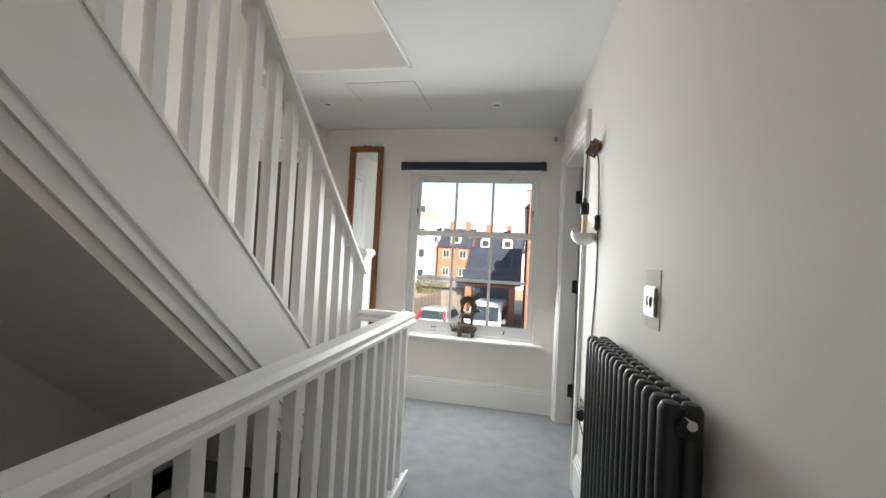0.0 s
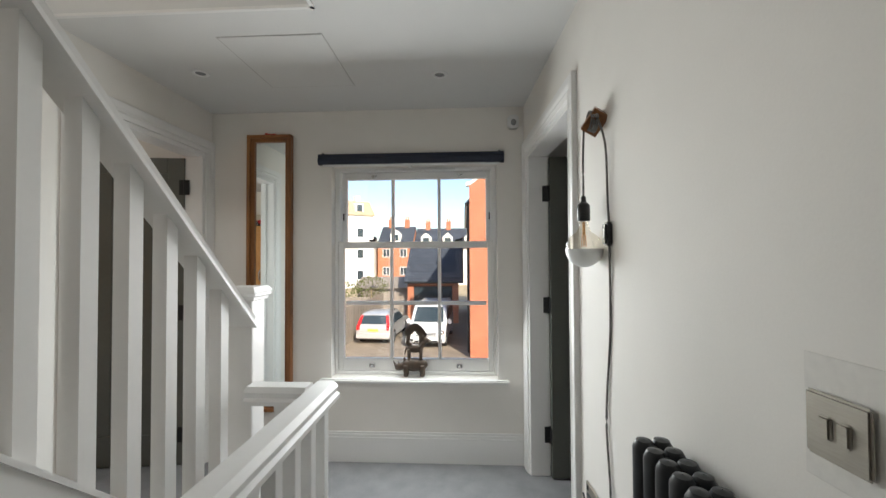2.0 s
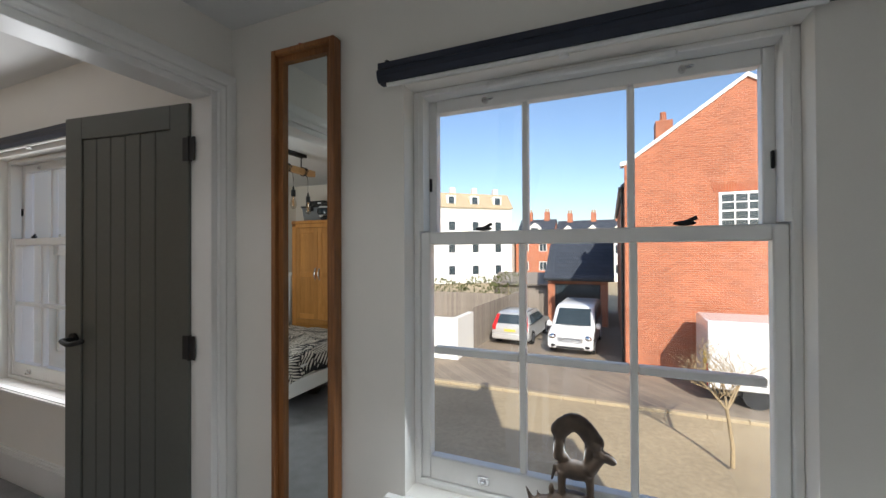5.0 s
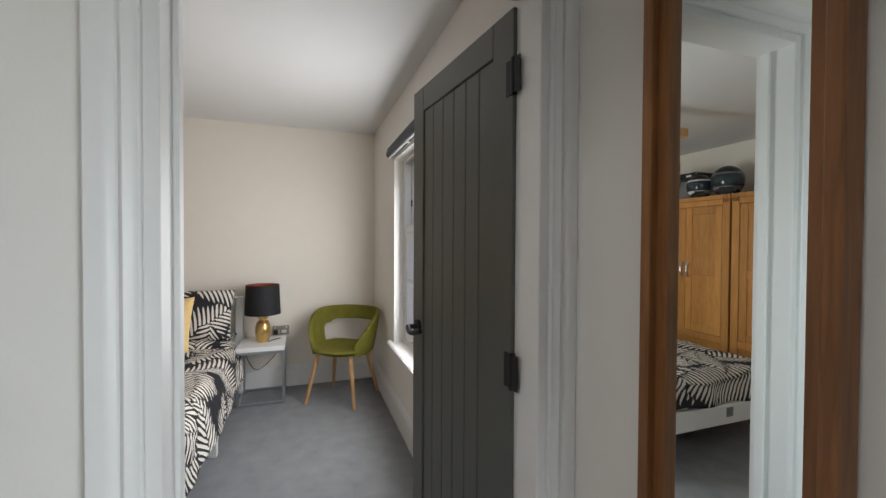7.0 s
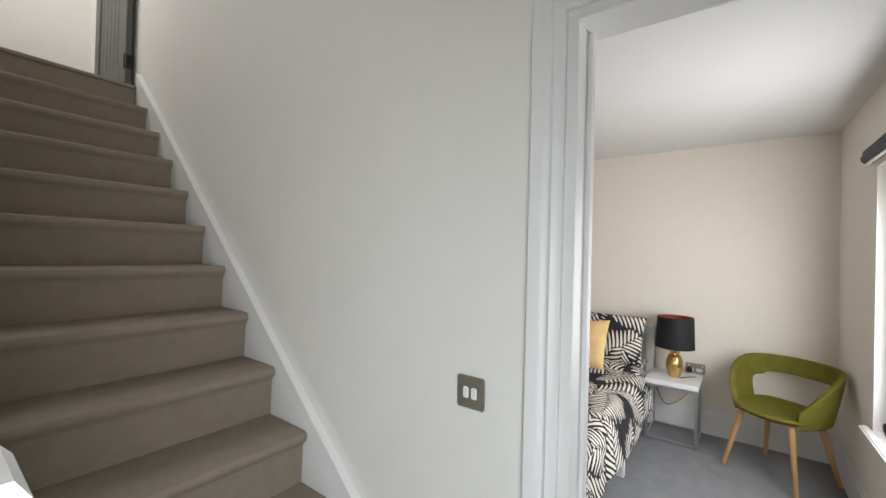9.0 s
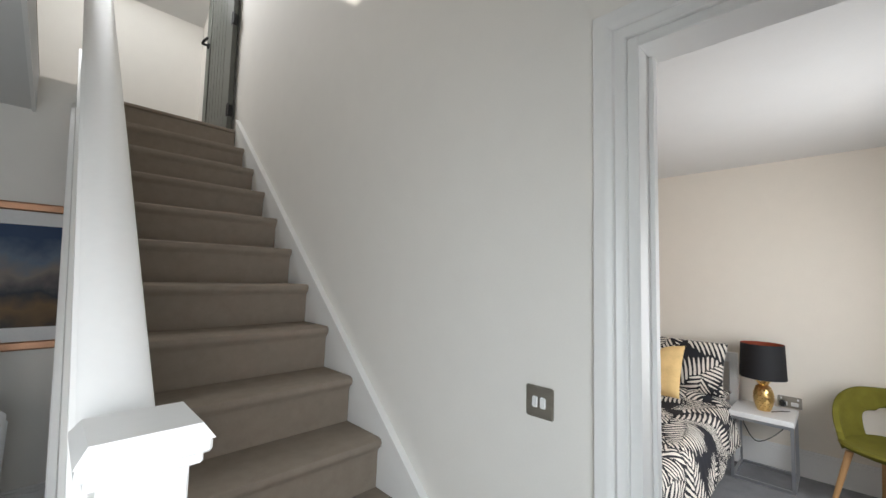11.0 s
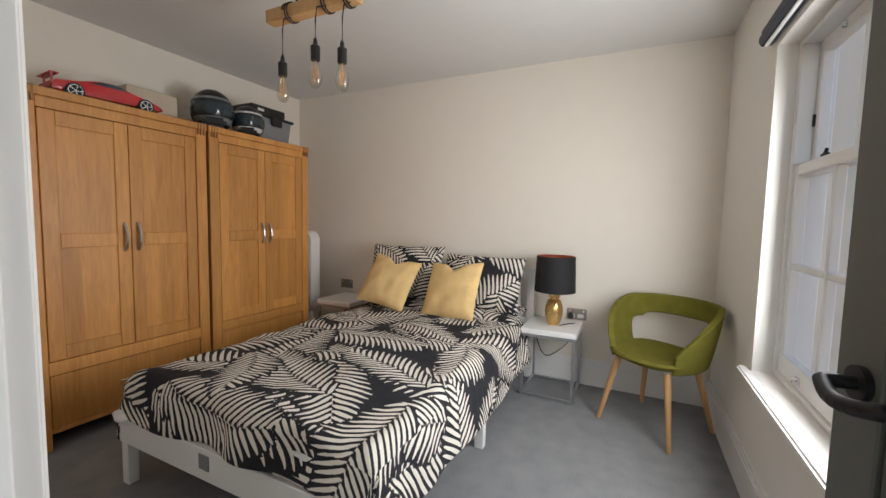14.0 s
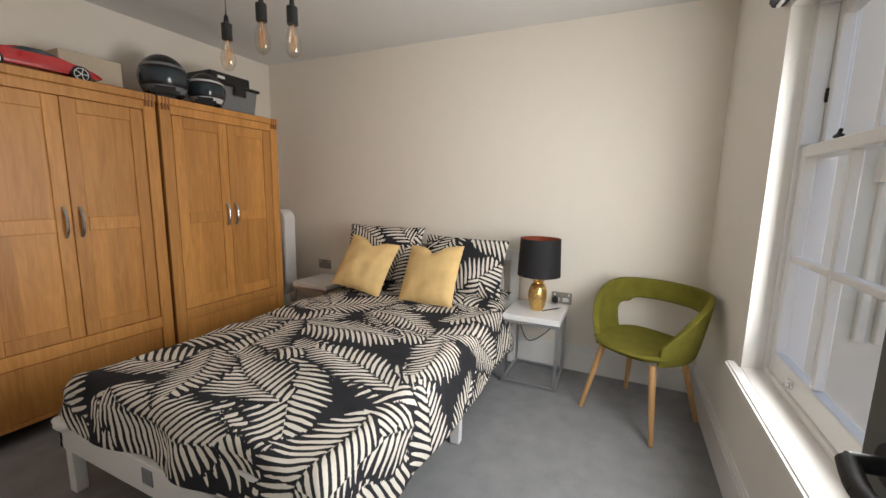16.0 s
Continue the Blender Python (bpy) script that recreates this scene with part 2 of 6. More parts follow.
# grey that carries the side room's dimness in its colour; also the hatch joint
shade_joint_grey = material("shade_and_joint_grey", (0.5, 0.48, 0.46), rough=0.9, grain=60)


# ---- mesh helpers ----
def box(bm, lo, hi, bevel=0.0, seg=1):
    lo, hi = Vector(lo), Vector(hi)
    g = bmesh.ops.create_cube(bm, size=1.0, matrix=Matrix.Translation((lo + hi) / 2) @ Matrix.Diagonal((*(hi - lo), 1)))
    if bevel:
        edges = list({e for v in g["verts"] for e in v.link_edges})
        bmesh.ops.bevel(bm, geom=edges, offset=bevel, segments=seg, affect="EDGES")
    return bm


def boxes(*items, bevel=0.0):
    bm = bmesh.new()
    for lo, hi in items:
        box(bm, lo, hi, bevel)
    return bm


def tube(bm, a, b, r0, r1=None, seg=12):
    a, b = Vector(a), Vector(b)
    d = b - a
    m = Matrix.Translation((a + b) / 2) @ d.to_track_quat("Z", "Y").to_matrix().to_4x4()
    bmesh.ops.create_cone(bm, cap_ends=True, segments=seg, radius1=r0, radius2=r0 if r1 is None else r1, depth=d.length, matrix=m)
    return bm


def lathe(profile, seg=24, centre=(0, 0, 0)):
    bm = bmesh.new()
    rings = []
    for r, z in profile:
        rings.append([bm.verts.new((centre[0] + r * math.cos(2 * math.pi * i / seg), centre[1] + r * math.sin(2 * math.pi * i / seg), centre[2] + z)) for i in range(seg)])
    for a, b in zip(rings, rings[1:]):
        for i in range(seg):
            bm.faces.new((a[i], a[(i + 1) % seg], b[(i + 1) % seg], b[i]))
    return bm


def ellipsoid(bm, c, r, rot=(0, 0, 0), seg=14):
    bmesh.ops.create_uvsphere(bm, u_segments=seg, v_segments=max(6, seg // 2 + 2), radius=1.0, matrix=pose(*c, *rot) @ Matrix.Diagonal((*r, 1)))
    return bm


def prism(points, axis, lo, hi):
    """An outline in a plane, pushed along the axis x, y or z from lo to hi."""
    bm = bmesh.new()

    def place(p, d):
        return {"x": (d, p[0], p[1]), "y": (p[0], d, p[1]), "z": (p[0], p[1], d)}[axis]

    a = [bm.verts.new(place(p, lo)) for p in points]
    b = [bm.verts.new(place(p, hi)) for p in points]
    bm.faces.new(a)
    bm.faces.new(list(reversed(b)))
    for i in range(len(points)):
        j = (i + 1) % len(points)
        bm.faces.new((a[i], b[i], b[j], a[j]))
    bmesh.ops.recalc_face_normals(bm, faces=bm.faces)
    return bm


def swept(points, r, seg=8):
    """A round cord through the points."""
    bm = bmesh.new()
    pts = [Vector(p) for p in points]
    rings = []
    for i, p in enumerate(pts):
        d = (pts[min(i + 1, len(pts) - 1)] - pts[max(i - 1, 0)]).normalized()
        q = d.to_track_quat("Z", "Y")
        rings.append([bm.verts.new(p + q @ Vector((r * math.cos(2 * math.pi * k / seg), r * math.sin(2 * math.pi * k / seg), 0))) for k in range(seg)])
    for a, b in zip(rings, rings[1:]):
        for k in range(seg):
            bm.faces.new((a[k], a[(k + 1) % seg], b[(k + 1) % seg], b[k]))
    bm.faces.new(list(reversed(rings[0])))
    bm.faces.new(rings[-1])
    return bm


def smooth_curve(points, n=12):
    pts = [Vector(p) for p in points]
    out = []
    for i in range(len(pts) - 1):
        p0, p1, p2, p3 = pts[max(i - 1, 0)], pts[i], pts[i + 1], pts[min(i + 2, len(pts) - 1)]
        for k in range(n):
            t = k / n
            out.append(0.5 * ((2 * p1) + (p2 - p0) * t + (2 * p0 - 5 * p1 + 4 * p2 - p3) * t * t + (3 * p1 - p0 - 3 * p2 + p3) * t ** 3))
    out.append(pts[-1])
    return out


def mesh_of(bm, name, mat, smooth=False):
    me = bpy.data.meshes.new(name)
    bm.to_mesh(me)
    bm.free()
    me.materials.append(mat)
    if smooth:
        me.polygons.foreach_set("use_smooth", [True] * len(me.polygons))
        me.set_sharp_from_angle(angle=radians(40))
    return me


def part(name, bm, mat, parent=None, label="", smooth=False):
    ob = new(name, mesh_of(bm, name, mat, smooth))
    if parent is not None:
        ob.parent = parent
    if label:
        ob["label"] = label
    return ob


def thing(name, label, category, group="", at=None):
    ob = new(name)
    ob.empty_display_size = 0.1
    if at is not None:
        ob.matrix_world = at
    return tagged(ob, label, category, group)


def structure(name, bm, mat, label, category="", smooth=False):
    return tagged(part(name, bm, mat, None, "", smooth), label, category, "", "structure")


# ---- the house: walls, floors, ceilings ----
CEIL, BCEIL, UP = 2.385, 2.47, 2.6
RIGHT = Matrix.Translation((2.16, 0, 0)) @ pose(0, 0, 0, 0, 0, 2.5) @ Matrix.Translation((-2.15, 0, 0))
GROUND = -2.9
RISER, GOING, FIRST = 0.2, 0.231, -1.237
STEPS = 13


def nosing(y):
    """Height of the line of the stair nosings above the landing."""
    return RISER + (FIRST - y) * RISER / GOING


def string_line(y):
    """Height of the rake that the outer string and its handrail follow."""
    return RISER + (FIRST - y) * 0.925


# facade wall with its two window openings
OPEN = ((-2.21, -1.09, 0.585, 2.03), (0.848, 1.978, 0.56, 2.003))
f = []
edges = [-3.5, OPEN[0][0], OPEN[0][1], OPEN[1][0], OPEN[1][1], 4.2]
f += [((edges[0], 0, GROUND), (edges[1], 0.205, 2.75)), ((edges[2], 0, GROUND), (edges[3], 0.205, 2.75)), ((edges[4], 0, GROUND), (edges[5], 0.205, 2.75))]
for x0, x1, z0, z1 in OPEN:
    f += [((x0, 0, GROUND), (x1, 0.205, z0)), ((x0, 0, z1), (x1, 0.205, 2.75))]
structure("wall_north", boxes(*f), wall_paint, "off-white painted wall with two sash windows", "wall")

DOOR_Y0, DOOR_Y1, DOOR_Z = -0.955, -0.075, 2.09
structure("wall_partition", boxes(((-0.12, DOOR_Y1, 0), (0, 0, BCEIL)), ((-0.12, DOOR_Y0, DOOR_Z), (0, DOOR_Y1, BCEIL)), ((-0.12, -5.4, -2.7), (0, DOOR_Y0, 4.95)), ((-0.12, DOOR_Y0, 2.5), (0, 0, 2.75))), wall_paint, "off-white painted wall beside the stairs", "wall")
structure("wall_bedroom_west", boxes(((-3.3, -3.8, -0.1), (-3.16, 0, 2.6))), bedroom_paint, "warm white painted bedroom wall behind the bed", "wall")
structure("wall_bedroom_south", boxes(((-3.16, -3.9, -0.1), (-0.12, -3.76, 2.6))), bedroom_paint, "warm white painted wall behind the wardrobes", "wall")
structure("ceiling_bedroom", boxes(((-3.16, -3.76, BCEIL), (-0.12, 0, BCEIL + 0.1))), ceiling_paint, "white painted bedroom ceiling", "ceiling")
structure("floor_bedroom", boxes(((-3.16, -3.76, -0.12), (0, 0, 0))), carpet, "pale grey bedroom carpet", "floor")

# landing floor round the stairwell
structure("floor_landing", boxes(((0, -1.28, -0.25), (1.27, 0, 0)), ((1.27, -3.92, -0.25), (2.5, 0, 0)), ((0, -3.92, -0.25), (1.27, -2.98, 0))), carpet, "pale grey landing carpet round the stairwell", "floor")
structure("ceiling_landing", boxes(((0, -1.14, CEIL), (2.6, 0, UP)), ((1.145, -3.92, CEIL), (2.6, -1.14, UP))), ceiling_paint, "white landing ceiling with an opening for the stairs", "ceiling")
structure("wall_landing_south", boxes(((0, -4.05, -2.7), (0.98, -3.92, 2.25)), ((0.98, -4.05, -2.7), (2.6, -3.92, UP))), wall_paint, "white wall at the end of the landing", "wall")
t_bm = boxes(((1.145, -3.92, CEIL - 0.012), (1.16, -1.125, CEIL)), ((0, -1.14, CEIL - 0.012), (1.16, -1.125, CEIL)))
structure("trim_stair_opening", t_bm, white_gloss, "white trim round the ceiling opening", "trim")

# right-hand wall with the second door
RD0, RD1, RDZ = -0.985, -0.11, 2.035
rw = structure("wall_east", boxes(((2.15, RD1, 0), (2.27, 0.1, 2.6)), ((2.15, RD0, RDZ), (2.27, RD1, 2.6)), ((2.15, -4.2, -0.2), (2.27, RD0, 2.6))), wall_paint, "cream-lit white wall with a radiator", "wall")
rw.matrix_world = RIGHT
# walls, floor and ceiling share one grey, which paints in the room's shade
structure("side_room_shell", boxes(((2.2, -2.2, -0.12), (4.1, 0, -0.004)), ((4.0, -2.2, 0), (4.1, 0, 2.4)), ((2.36, -2.3, 0), (4.1, -2.2, 2.4)), ((2.3, -2.2, 2.3), (4.1, 0, 2.4))), shade_joint_grey, "room behind the second door, its dimness put into the grey", "room")

# stairwell below, and storey above
structure("wall_stairwell", boxes(((1.27, -2.98, -2.7), (1.4, -1.28, -0.25)), ((0, -1.28, -2.7), (1.27, -1.15, -0.25)), ((0, -4.0, -2.8), (1.4, -1.2, -2.7))), wall_paint, "white stairwell walls below the landing", "wall")
structure("floor_upper", boxes(((0, -5.4, CEIL + 0.1), (1.145, FIRST - 12 * GOING - 0.035, UP)), ((1.145, -5.4, UP), (2.6, 0, UP + 0.02))), stair_carpet, "beige carpet on the upper landing", "floor")
structure("wall_upper", boxes(((0, -5.5, UP), (2.6, -5.4, 5.0)), ((2.5, -5.4, UP), (2.6, 0, 5.0)), ((0, -1.14, UP), (2.6, -1.04, 5.0))), wall_paint, "white walls of the upper storey", "wall")
ceil_up = prism([(-5.4, 4.1), (-4.95, 4.46), (-4.95, 4.6), (-5.4, 4.24)], "x", 0, 2.6)
structure("ceiling_upper_low", ceil_up, ceiling_paint, "white sloping ceiling under the roof", "ceiling")
slope = [(-4.95, 4.46), (-4.25, 5.0), (-4.25, 5.14), (-4.95, 4.6)]
structure("ceiling_upper_slope", prism(slope, "x", 1.15, 2.6), ceiling_paint, "white sloping ceiling beside the roof window", "ceiling")
structure("ceiling_upper_edge", prism(slope, "x", 0, 0.3), ceiling_paint, "white sloping ceiling beside the roof window", "ceiling")
structure("ceiling_upper", boxes(((0, -4.25, 5.0), (2.6, -1.0, 5.14))), ceiling_paint, "white upper ceiling", "ceiling")


# ---- windows ----
def sash_window(name, x0, x1, z0, z1, label, blind_z):
    w = tagged(new(name), label, "window", "", "structure")
    fx0, fx1 = x0, x1
    bm = boxes(((fx0, 0.075, z0), (fx0 + 0.022, 0.2, z1)), ((fx1 - 0.022, 0.075, z0), (fx1, 0.2, z1)), ((fx0 + 0.022, 0.075, z1 - 0.02), (fx1 - 0.022, 0.2, z1)), ((fx0 + 0.022, 0.075, z0), (fx1 - 0.022, 0.2, z0 + 0.022)), bevel=0.003)
    part("window_frame", bm, white_gloss, w)
    mid = z0 + (1.43 - 0.565) * (z1 - z0) / (1.985 - 0.565)

    def sash(nm, y0, y1, za, zb, stile, low, high, rows):
        a, b = fx0 + 0.022, fx1 - 0.022
        sb = boxes(((a, y0, za), (a + stile, y1, zb)), ((b - stile, y0, za), (b, y1, zb)), ((a + stile, y0, za), (b - stile, y1, za + low)), ((a + stile, y0, zb - high), (b - stile, y1, zb)), bevel=0.004)
        s = part(nm, sb, white_gloss, w, "white painted timber sash", True)
        ga, gb, gz0, gz1 = a + stile, b - stile, za + low, zb - high
        pw = (gb - ga) / 3
        for i in (1, 2):
            part("glazing_bar", boxes(((ga + i * pw - 0.011, y0 + 0.004, gz0), (ga + i * pw + 0.011, y1 - 0.004, gz1)), bevel=0.004), white_gloss, s)
        for r in range(1, rows):
            zz = gz0 + (gz1 - gz0) * r / rows
            for i in range(3):
                part("glazing_bar", boxes(((ga + i * pw + 0.012, y0 + 0.004, zz - 0.013), (ga + (i + 1) * pw - 0.012, y1 - 0.004, zz + 0.013)), bevel=0.004), white_gloss, s)
        for i in range(3):
            for r in range(rows):
                g0, g1 = gz0 + (gz1 - gz0) * r / rows, gz0 + (gz1 - gz0) * (r + 1) / rows
                p = part("pane", boxes(((ga + i * pw + 0.006, (y0 + y1) / 2 - 0.002, g0 + 0.004), (ga + (i + 1) * pw - 0.006, (y0 + y1) / 2 + 0.002, g1 - 0.004))), pane_glass, s)
                p.visible_shadow = False
        return s

    lower = sash("lower_sash", 0.088, 0.128, z0 + 0.022, mid + 0.045, 0.037, 0.085, 0.045, 2)
    upper = sash("upper_sash", 0.134, 0.174, mid, z1 - 0.02, 0.045, 0.045, 0.05, 1)
    part("parting_bead", boxes(((fx0 + 0.022, 0.076, mid + 0.05), (fx0 + 0.038, 0.132, z1 - 0.022)), ((fx1 - 0.038, 0.076, mid + 0.05), (fx1 - 0.022, 0.132, z1 - 0.022))), white_gloss, w)
    for fx in (0.23, 0.77):
        cx = fx0 + (fx1 - fx0) * fx
        bm = bmesh.new()
        ellipsoid(bm, (cx, 0.107, mid + 0.054), (0.03, 0.012, 0.008))
        tube(bm, (cx - 0.012, 0.107, mid + 0.05), (cx + 0.03, 0.1, mid + 0.07), 0.006)
        part("sash_fastener", bm, black_metal, lower, "dark metal sash fastener", True)
        bm = bmesh.new()
        box(bm, (cx - 0.02, 0.08, z0 + 0.045), (cx + 0.02, 0.089, z0 + 0.075), 0.003)
        ellipsoid(bm, (cx, 0.078, z0 + 0.055), (0.012, 0.014, 0.01))
        part("sash_lift", bm, chrome, lower, "chrome sash lift", True)
        bm = bmesh.new()
        tube(bm, (cx, 0.12, z1 - 0.05), (cx, 0.135, z1 - 0.05), 0.011)
        ellipsoid(bm, (cx + 0.018, 0.122, z1 - 0.046), (0.012, 0.008, 0.006))
        part("sash_stop", bm, chrome, upper, "chrome restrictor", True)
    for sx in (fx0 + 0.045, fx1 - 0.045):
        part("frame_catch", boxes(((sx - 0.004, 0.125, mid + 0.2), (sx + 0.004, 0.135, mid + 0.25)), bevel=0.002), black_metal, upper)
    part("trickle_vent", boxes(((fx0 + 0.28, 0.06, z1 - 0.034), (fx1 - 0.28, 0.076, z1 - 0.012)), bevel=0.006), white_plastic, w)
    # sill board with a rounded nose
    sb = bmesh.new()
    box(sb, (fx0 - 0.07, -0.045, z0 - 0.028), (fx1 + 0.07, -0.002, z0 - 0.001), 0.008, 2)
    box(sb, (fx0 + 0.002, -0.01, z0 - 0.027), (fx1 - 0.002, 0.076, z0 - 0.0015))
    part("window_sill", sb, white_gloss, w, "white painted sill", True)
    # roller-blind cassette
    bl = thing("roller_blind", "dark navy roller blind rolled up in its cassette above a window", "blind")
    bx0, bx1 = fx0 - 0.08, fx1 + 0.045
    prof = [(-0.004, blind_z - 0.068), (-0.04, blind_z - 0.068), (-0.052, blind_z - 0.05), (-0.052, blind_z - 0.03), (-0.044, blind_z - 0.022), (-0.044, blind_z), (-0.004, blind_z)]
    part("cassette", prism(prof, "x", bx0, bx1), blind_navy, bl)
    for ex in (bx0 + 0.03, bx1 - 0.03):
        bm = bmesh.new()
        tube(bm, (ex, -0.03, blind_z), (ex, -0.03, blind_z + 0.01), 0.008)
        part("end_bracket", bm, black_plastic, bl)
    bm = bmesh.new()
    tube(bm, (bx0 + 0.03, -0.028, blind_z - 0.074), (bx1 - 0.03, -0.028, blind_z - 0.074), 0.008)
    part("bottom_bar", bm, white_plastic, bl)
    part("pull_tab", lathe([(0.002, 0), (0.014, -0.003), (0.014, -0.012), (0.002, -0.015)], 12, ((bx0 + bx1) / 2, -0.028, blind_z - 0.082)), white_plastic, bl)
    return w


sash_window("window_1", *OPEN[1], "white sash window with nine panes, shut", 2.075)
sash_window("window_2", *OPEN[0], "white sash window with nine panes beside the chair, shut", 2.13)

# roof window over the stairs
rwd = tagged(new("window_3"), "bright roof window over the stairs", "window", "", "structure")
ang = math.degrees(math.atan2(0.54, 0.7))
for nm, lo, hi, mt in (("window_frame", (-0.43, -0.46, 0), (-0.38, 0.46, 0.08), white_gloss), ("window_frame", (0.38, -0.46, 0), (0.43, 0.46, 0.08), white_gloss), ("window_frame", (-0.38, 0.4, 0), (0.38, 0.46, 0.08), white_gloss), ("window_frame", (-0.38, -0.46, 0), (0.38, -0.4, 0.08), white_gloss), ("pane", (-0.38, -0.4, 0.05), (0.38, 0.4, 0.056), pane_glass)):
    o = part(nm, boxes((lo, hi)), mt, rwd)
    o.visible_shadow = nm != "pane"
rwd.matrix_world = pose(0.725, -4.6, 4.78, ang, 0, 0)


# ---- doors, linings, architraves, skirting ----
def architrave(name, face, y0, y1, z1, outward, m=None, label="white moulded door surround"):
    """Stepped moulding round an opening in a wall whose face is at x = face; outward is +1 or -1."""
    a = tagged(new(name), label, "trim", "", "structure")
    prof = ((0.0, 0.0), (0.0, 0.011), (0.003, 0.014), (0.016, 0.014), (0.02, 0.017), (0.025, 0.019), (0.03, 0.017), (0.033, 0.013), (0.038, 0.013), (0.043, 0.018), (0.05, 0.021), (0.056, 0.022), (0.081, 0.022), (0.084, 0.019), (0.084, 0.0))
    stop = -0.002

    def length(at):
        """One run of the moulding through the mitres that at() gives for a point of the profile."""
        bm = bmesh.new()
        rings = [[bm.verts.new(p) for p in ends] for ends in zip(*(at(q, h) for q, h in prof))]
        n = len(prof)
        for i in range(n - 1):
            bm.faces.new((rings[0][i], rings[0][i + 1], rings[1][i + 1], rings[1][i]))
        bm.faces.new(rings[0])
        bm.faces.new(list(reversed(rings[1])))
        bmesh.ops.recalc_face_normals(bm, faces=bm.faces)
        return bm

    def far(q):
        return min(y1 + q, stop)

    part("moulding", length(lambda q, h: ((face + outward * h, y0 - q, 0), (face + outward * h, y0 - q, z1 + q))), white_gloss, a, "", True)
    part("moulding", length(lambda q, h: ((face + outward * h, far(q), 0), (face + outward * h, far(q), z1 + q))), white_gloss, a, "", True)
    part("moulding", length(lambda q, h: ((face + outward * h, y0 - q, z1 + q), (face + outward * h, far(q), z1 + q))), white_gloss, a, "", True)
    if m is not None:
        a.matrix_world = m
    return a


architrave("trim_door_1", 0.0, DOOR_Y0, DOOR_Y1, DOOR_Z, 1)
architrave("trim_door_1_inside", -0.12, DOOR_Y0, DOOR_Y1, DOOR_Z, -1)
architrave("trim_door_2", 2.15, RD0, RD1, RDZ, -1, RIGHT)


def lining(name, xa, xb, y0, y1, z1, m=None):
    o = structure(name, boxes(((xa, y0, 0), (xb, y0 + 0.028, z1)), ((xa, y1 - 0.028, 0), (xb, y1, z1)), ((xa, y0 + 0.028, z1 - 0.028), (xb, y1 - 0.028, z1)), ((xa + 0.02, y0 + 0.028, 0), (xa + 0.05, y0 + 0.04, z1 - 0.028)), bevel=0.002), white_gloss, "white door lining", "trim")
    if m is not None:
        o.matrix_world = m


lining("trim_lining_1", -0.122, 0.002, DOOR_Y0, DOOR_Y1, DOOR_Z)
lining("trim_lining_2", 2.148, 2.272, RD0, RD1, RDZ, RIGHT)


def plank_door(name, label, width, height, m, hinges):
    """Framed door with vertical grooved boards; hinge edge at the origin, leaf along -x, seen face towards -y."""
    d = tagged(new(name), label, "door", "", "structure")
    t = 0.04
    st = 0.105
    bm = boxes(((-st, 0, 0), (0, t, height)), ((-width, 0, 0), (-width + st, t, height)), ((-width + st, 0, height - 0.105), (-st, t, height)), ((-width + st, 0, 0), (-st, t, 0.2)), bevel=0.003)
    part("door_frame", bm, door_green, d, "", True)
    n = 6
    pw = (width - 2 * st) / n
    shared = None
    for i in range(n):
        x = -width + st + i * pw
        if shared is None:
            shared = mesh_of(boxes(((0.0015, 0.007, 0.2), (pw - 0.0015, t - 0.007, height - 0.105)), bevel=0.0035), "panel", door_green)
        o = new("panel", shared)
        o.parent, o.location = d, (x, 0, 0)
    for z in hinges:
        hb = bmesh.new()
        box(hb, (-0.032, -0.003, z - 0.05), (0.0, 0.0, z + 0.05), 0.001)
        box(hb, (-0.0005, -0.003, z - 0.05), (0.004, t, z + 0.05), 0.001)
        box(hb, (0.004, -0.0055, z - 0.05), (0.036, -0.0015, z + 0.05), 0.001)
        tube(hb, (0.004, -0.004, z - 0.052), (0.004, -0.004, z + 0.052), 0.006)
        part("hinge", hb, black_metal, d, "black hinge", True)
    for s in (-1, 1):
        y = 0 if s < 0 else t
        h = bmesh.new()
        tube(h, (-width + 0.065, y, 1.005), (-width + 0.065, y + s * 0.01, 1.005), 0.027, seg=24)
        tube(h, (-width + 0.065, y + s * 0.008, 1.005), (-width + 0.065, y + s * 0.05, 1.005), 0.011, seg=16)
        for a, b in zip(range(8), range(1, 9)):
            def pt(k):
                q = k / 8
                return (-width + 0.065 + 0.125 * q, y + s * (0.05 + 0.012 * math.sin(q * math.pi)), 1.005 - 0.012 * math.sin(q * math.pi) + 0.004 * q)
            tube(h, pt(a), pt(b), 0.0115, seg=12)
        ellipsoid(h, (-width + 0.19, y + s * 0.05, 1.009), (0.0115, 0.0115, 0.0115))
        part("door_handle", h, black_metal, d, "black lever handle", True)
    d.matrix_world = m
    return d


plank_door("door_1", "grey-green boarded bedroom door standing open", 0.745, 2.04, pose(-0.118, DOOR_Y1 - 0.04, 0.008, 0, 0, 7.0), (0.2, 1.005, 1.842))
d2 = plank_door("door_2", "grey-green boarded door standing open into a dim room", 0.765, 1.99, RIGHT @ pose(2.272, RD1 - 0.034, 0.008, 0, 0, 180), (0.25, 1.06, 1.765))
d3 = plank_door("door_3", "grey door at the top of the stairs", 0.7, 1.95, pose(0.06, -4.15, UP + 0.005, 0, 0, 92), (0.2, 1.0, 1.77))


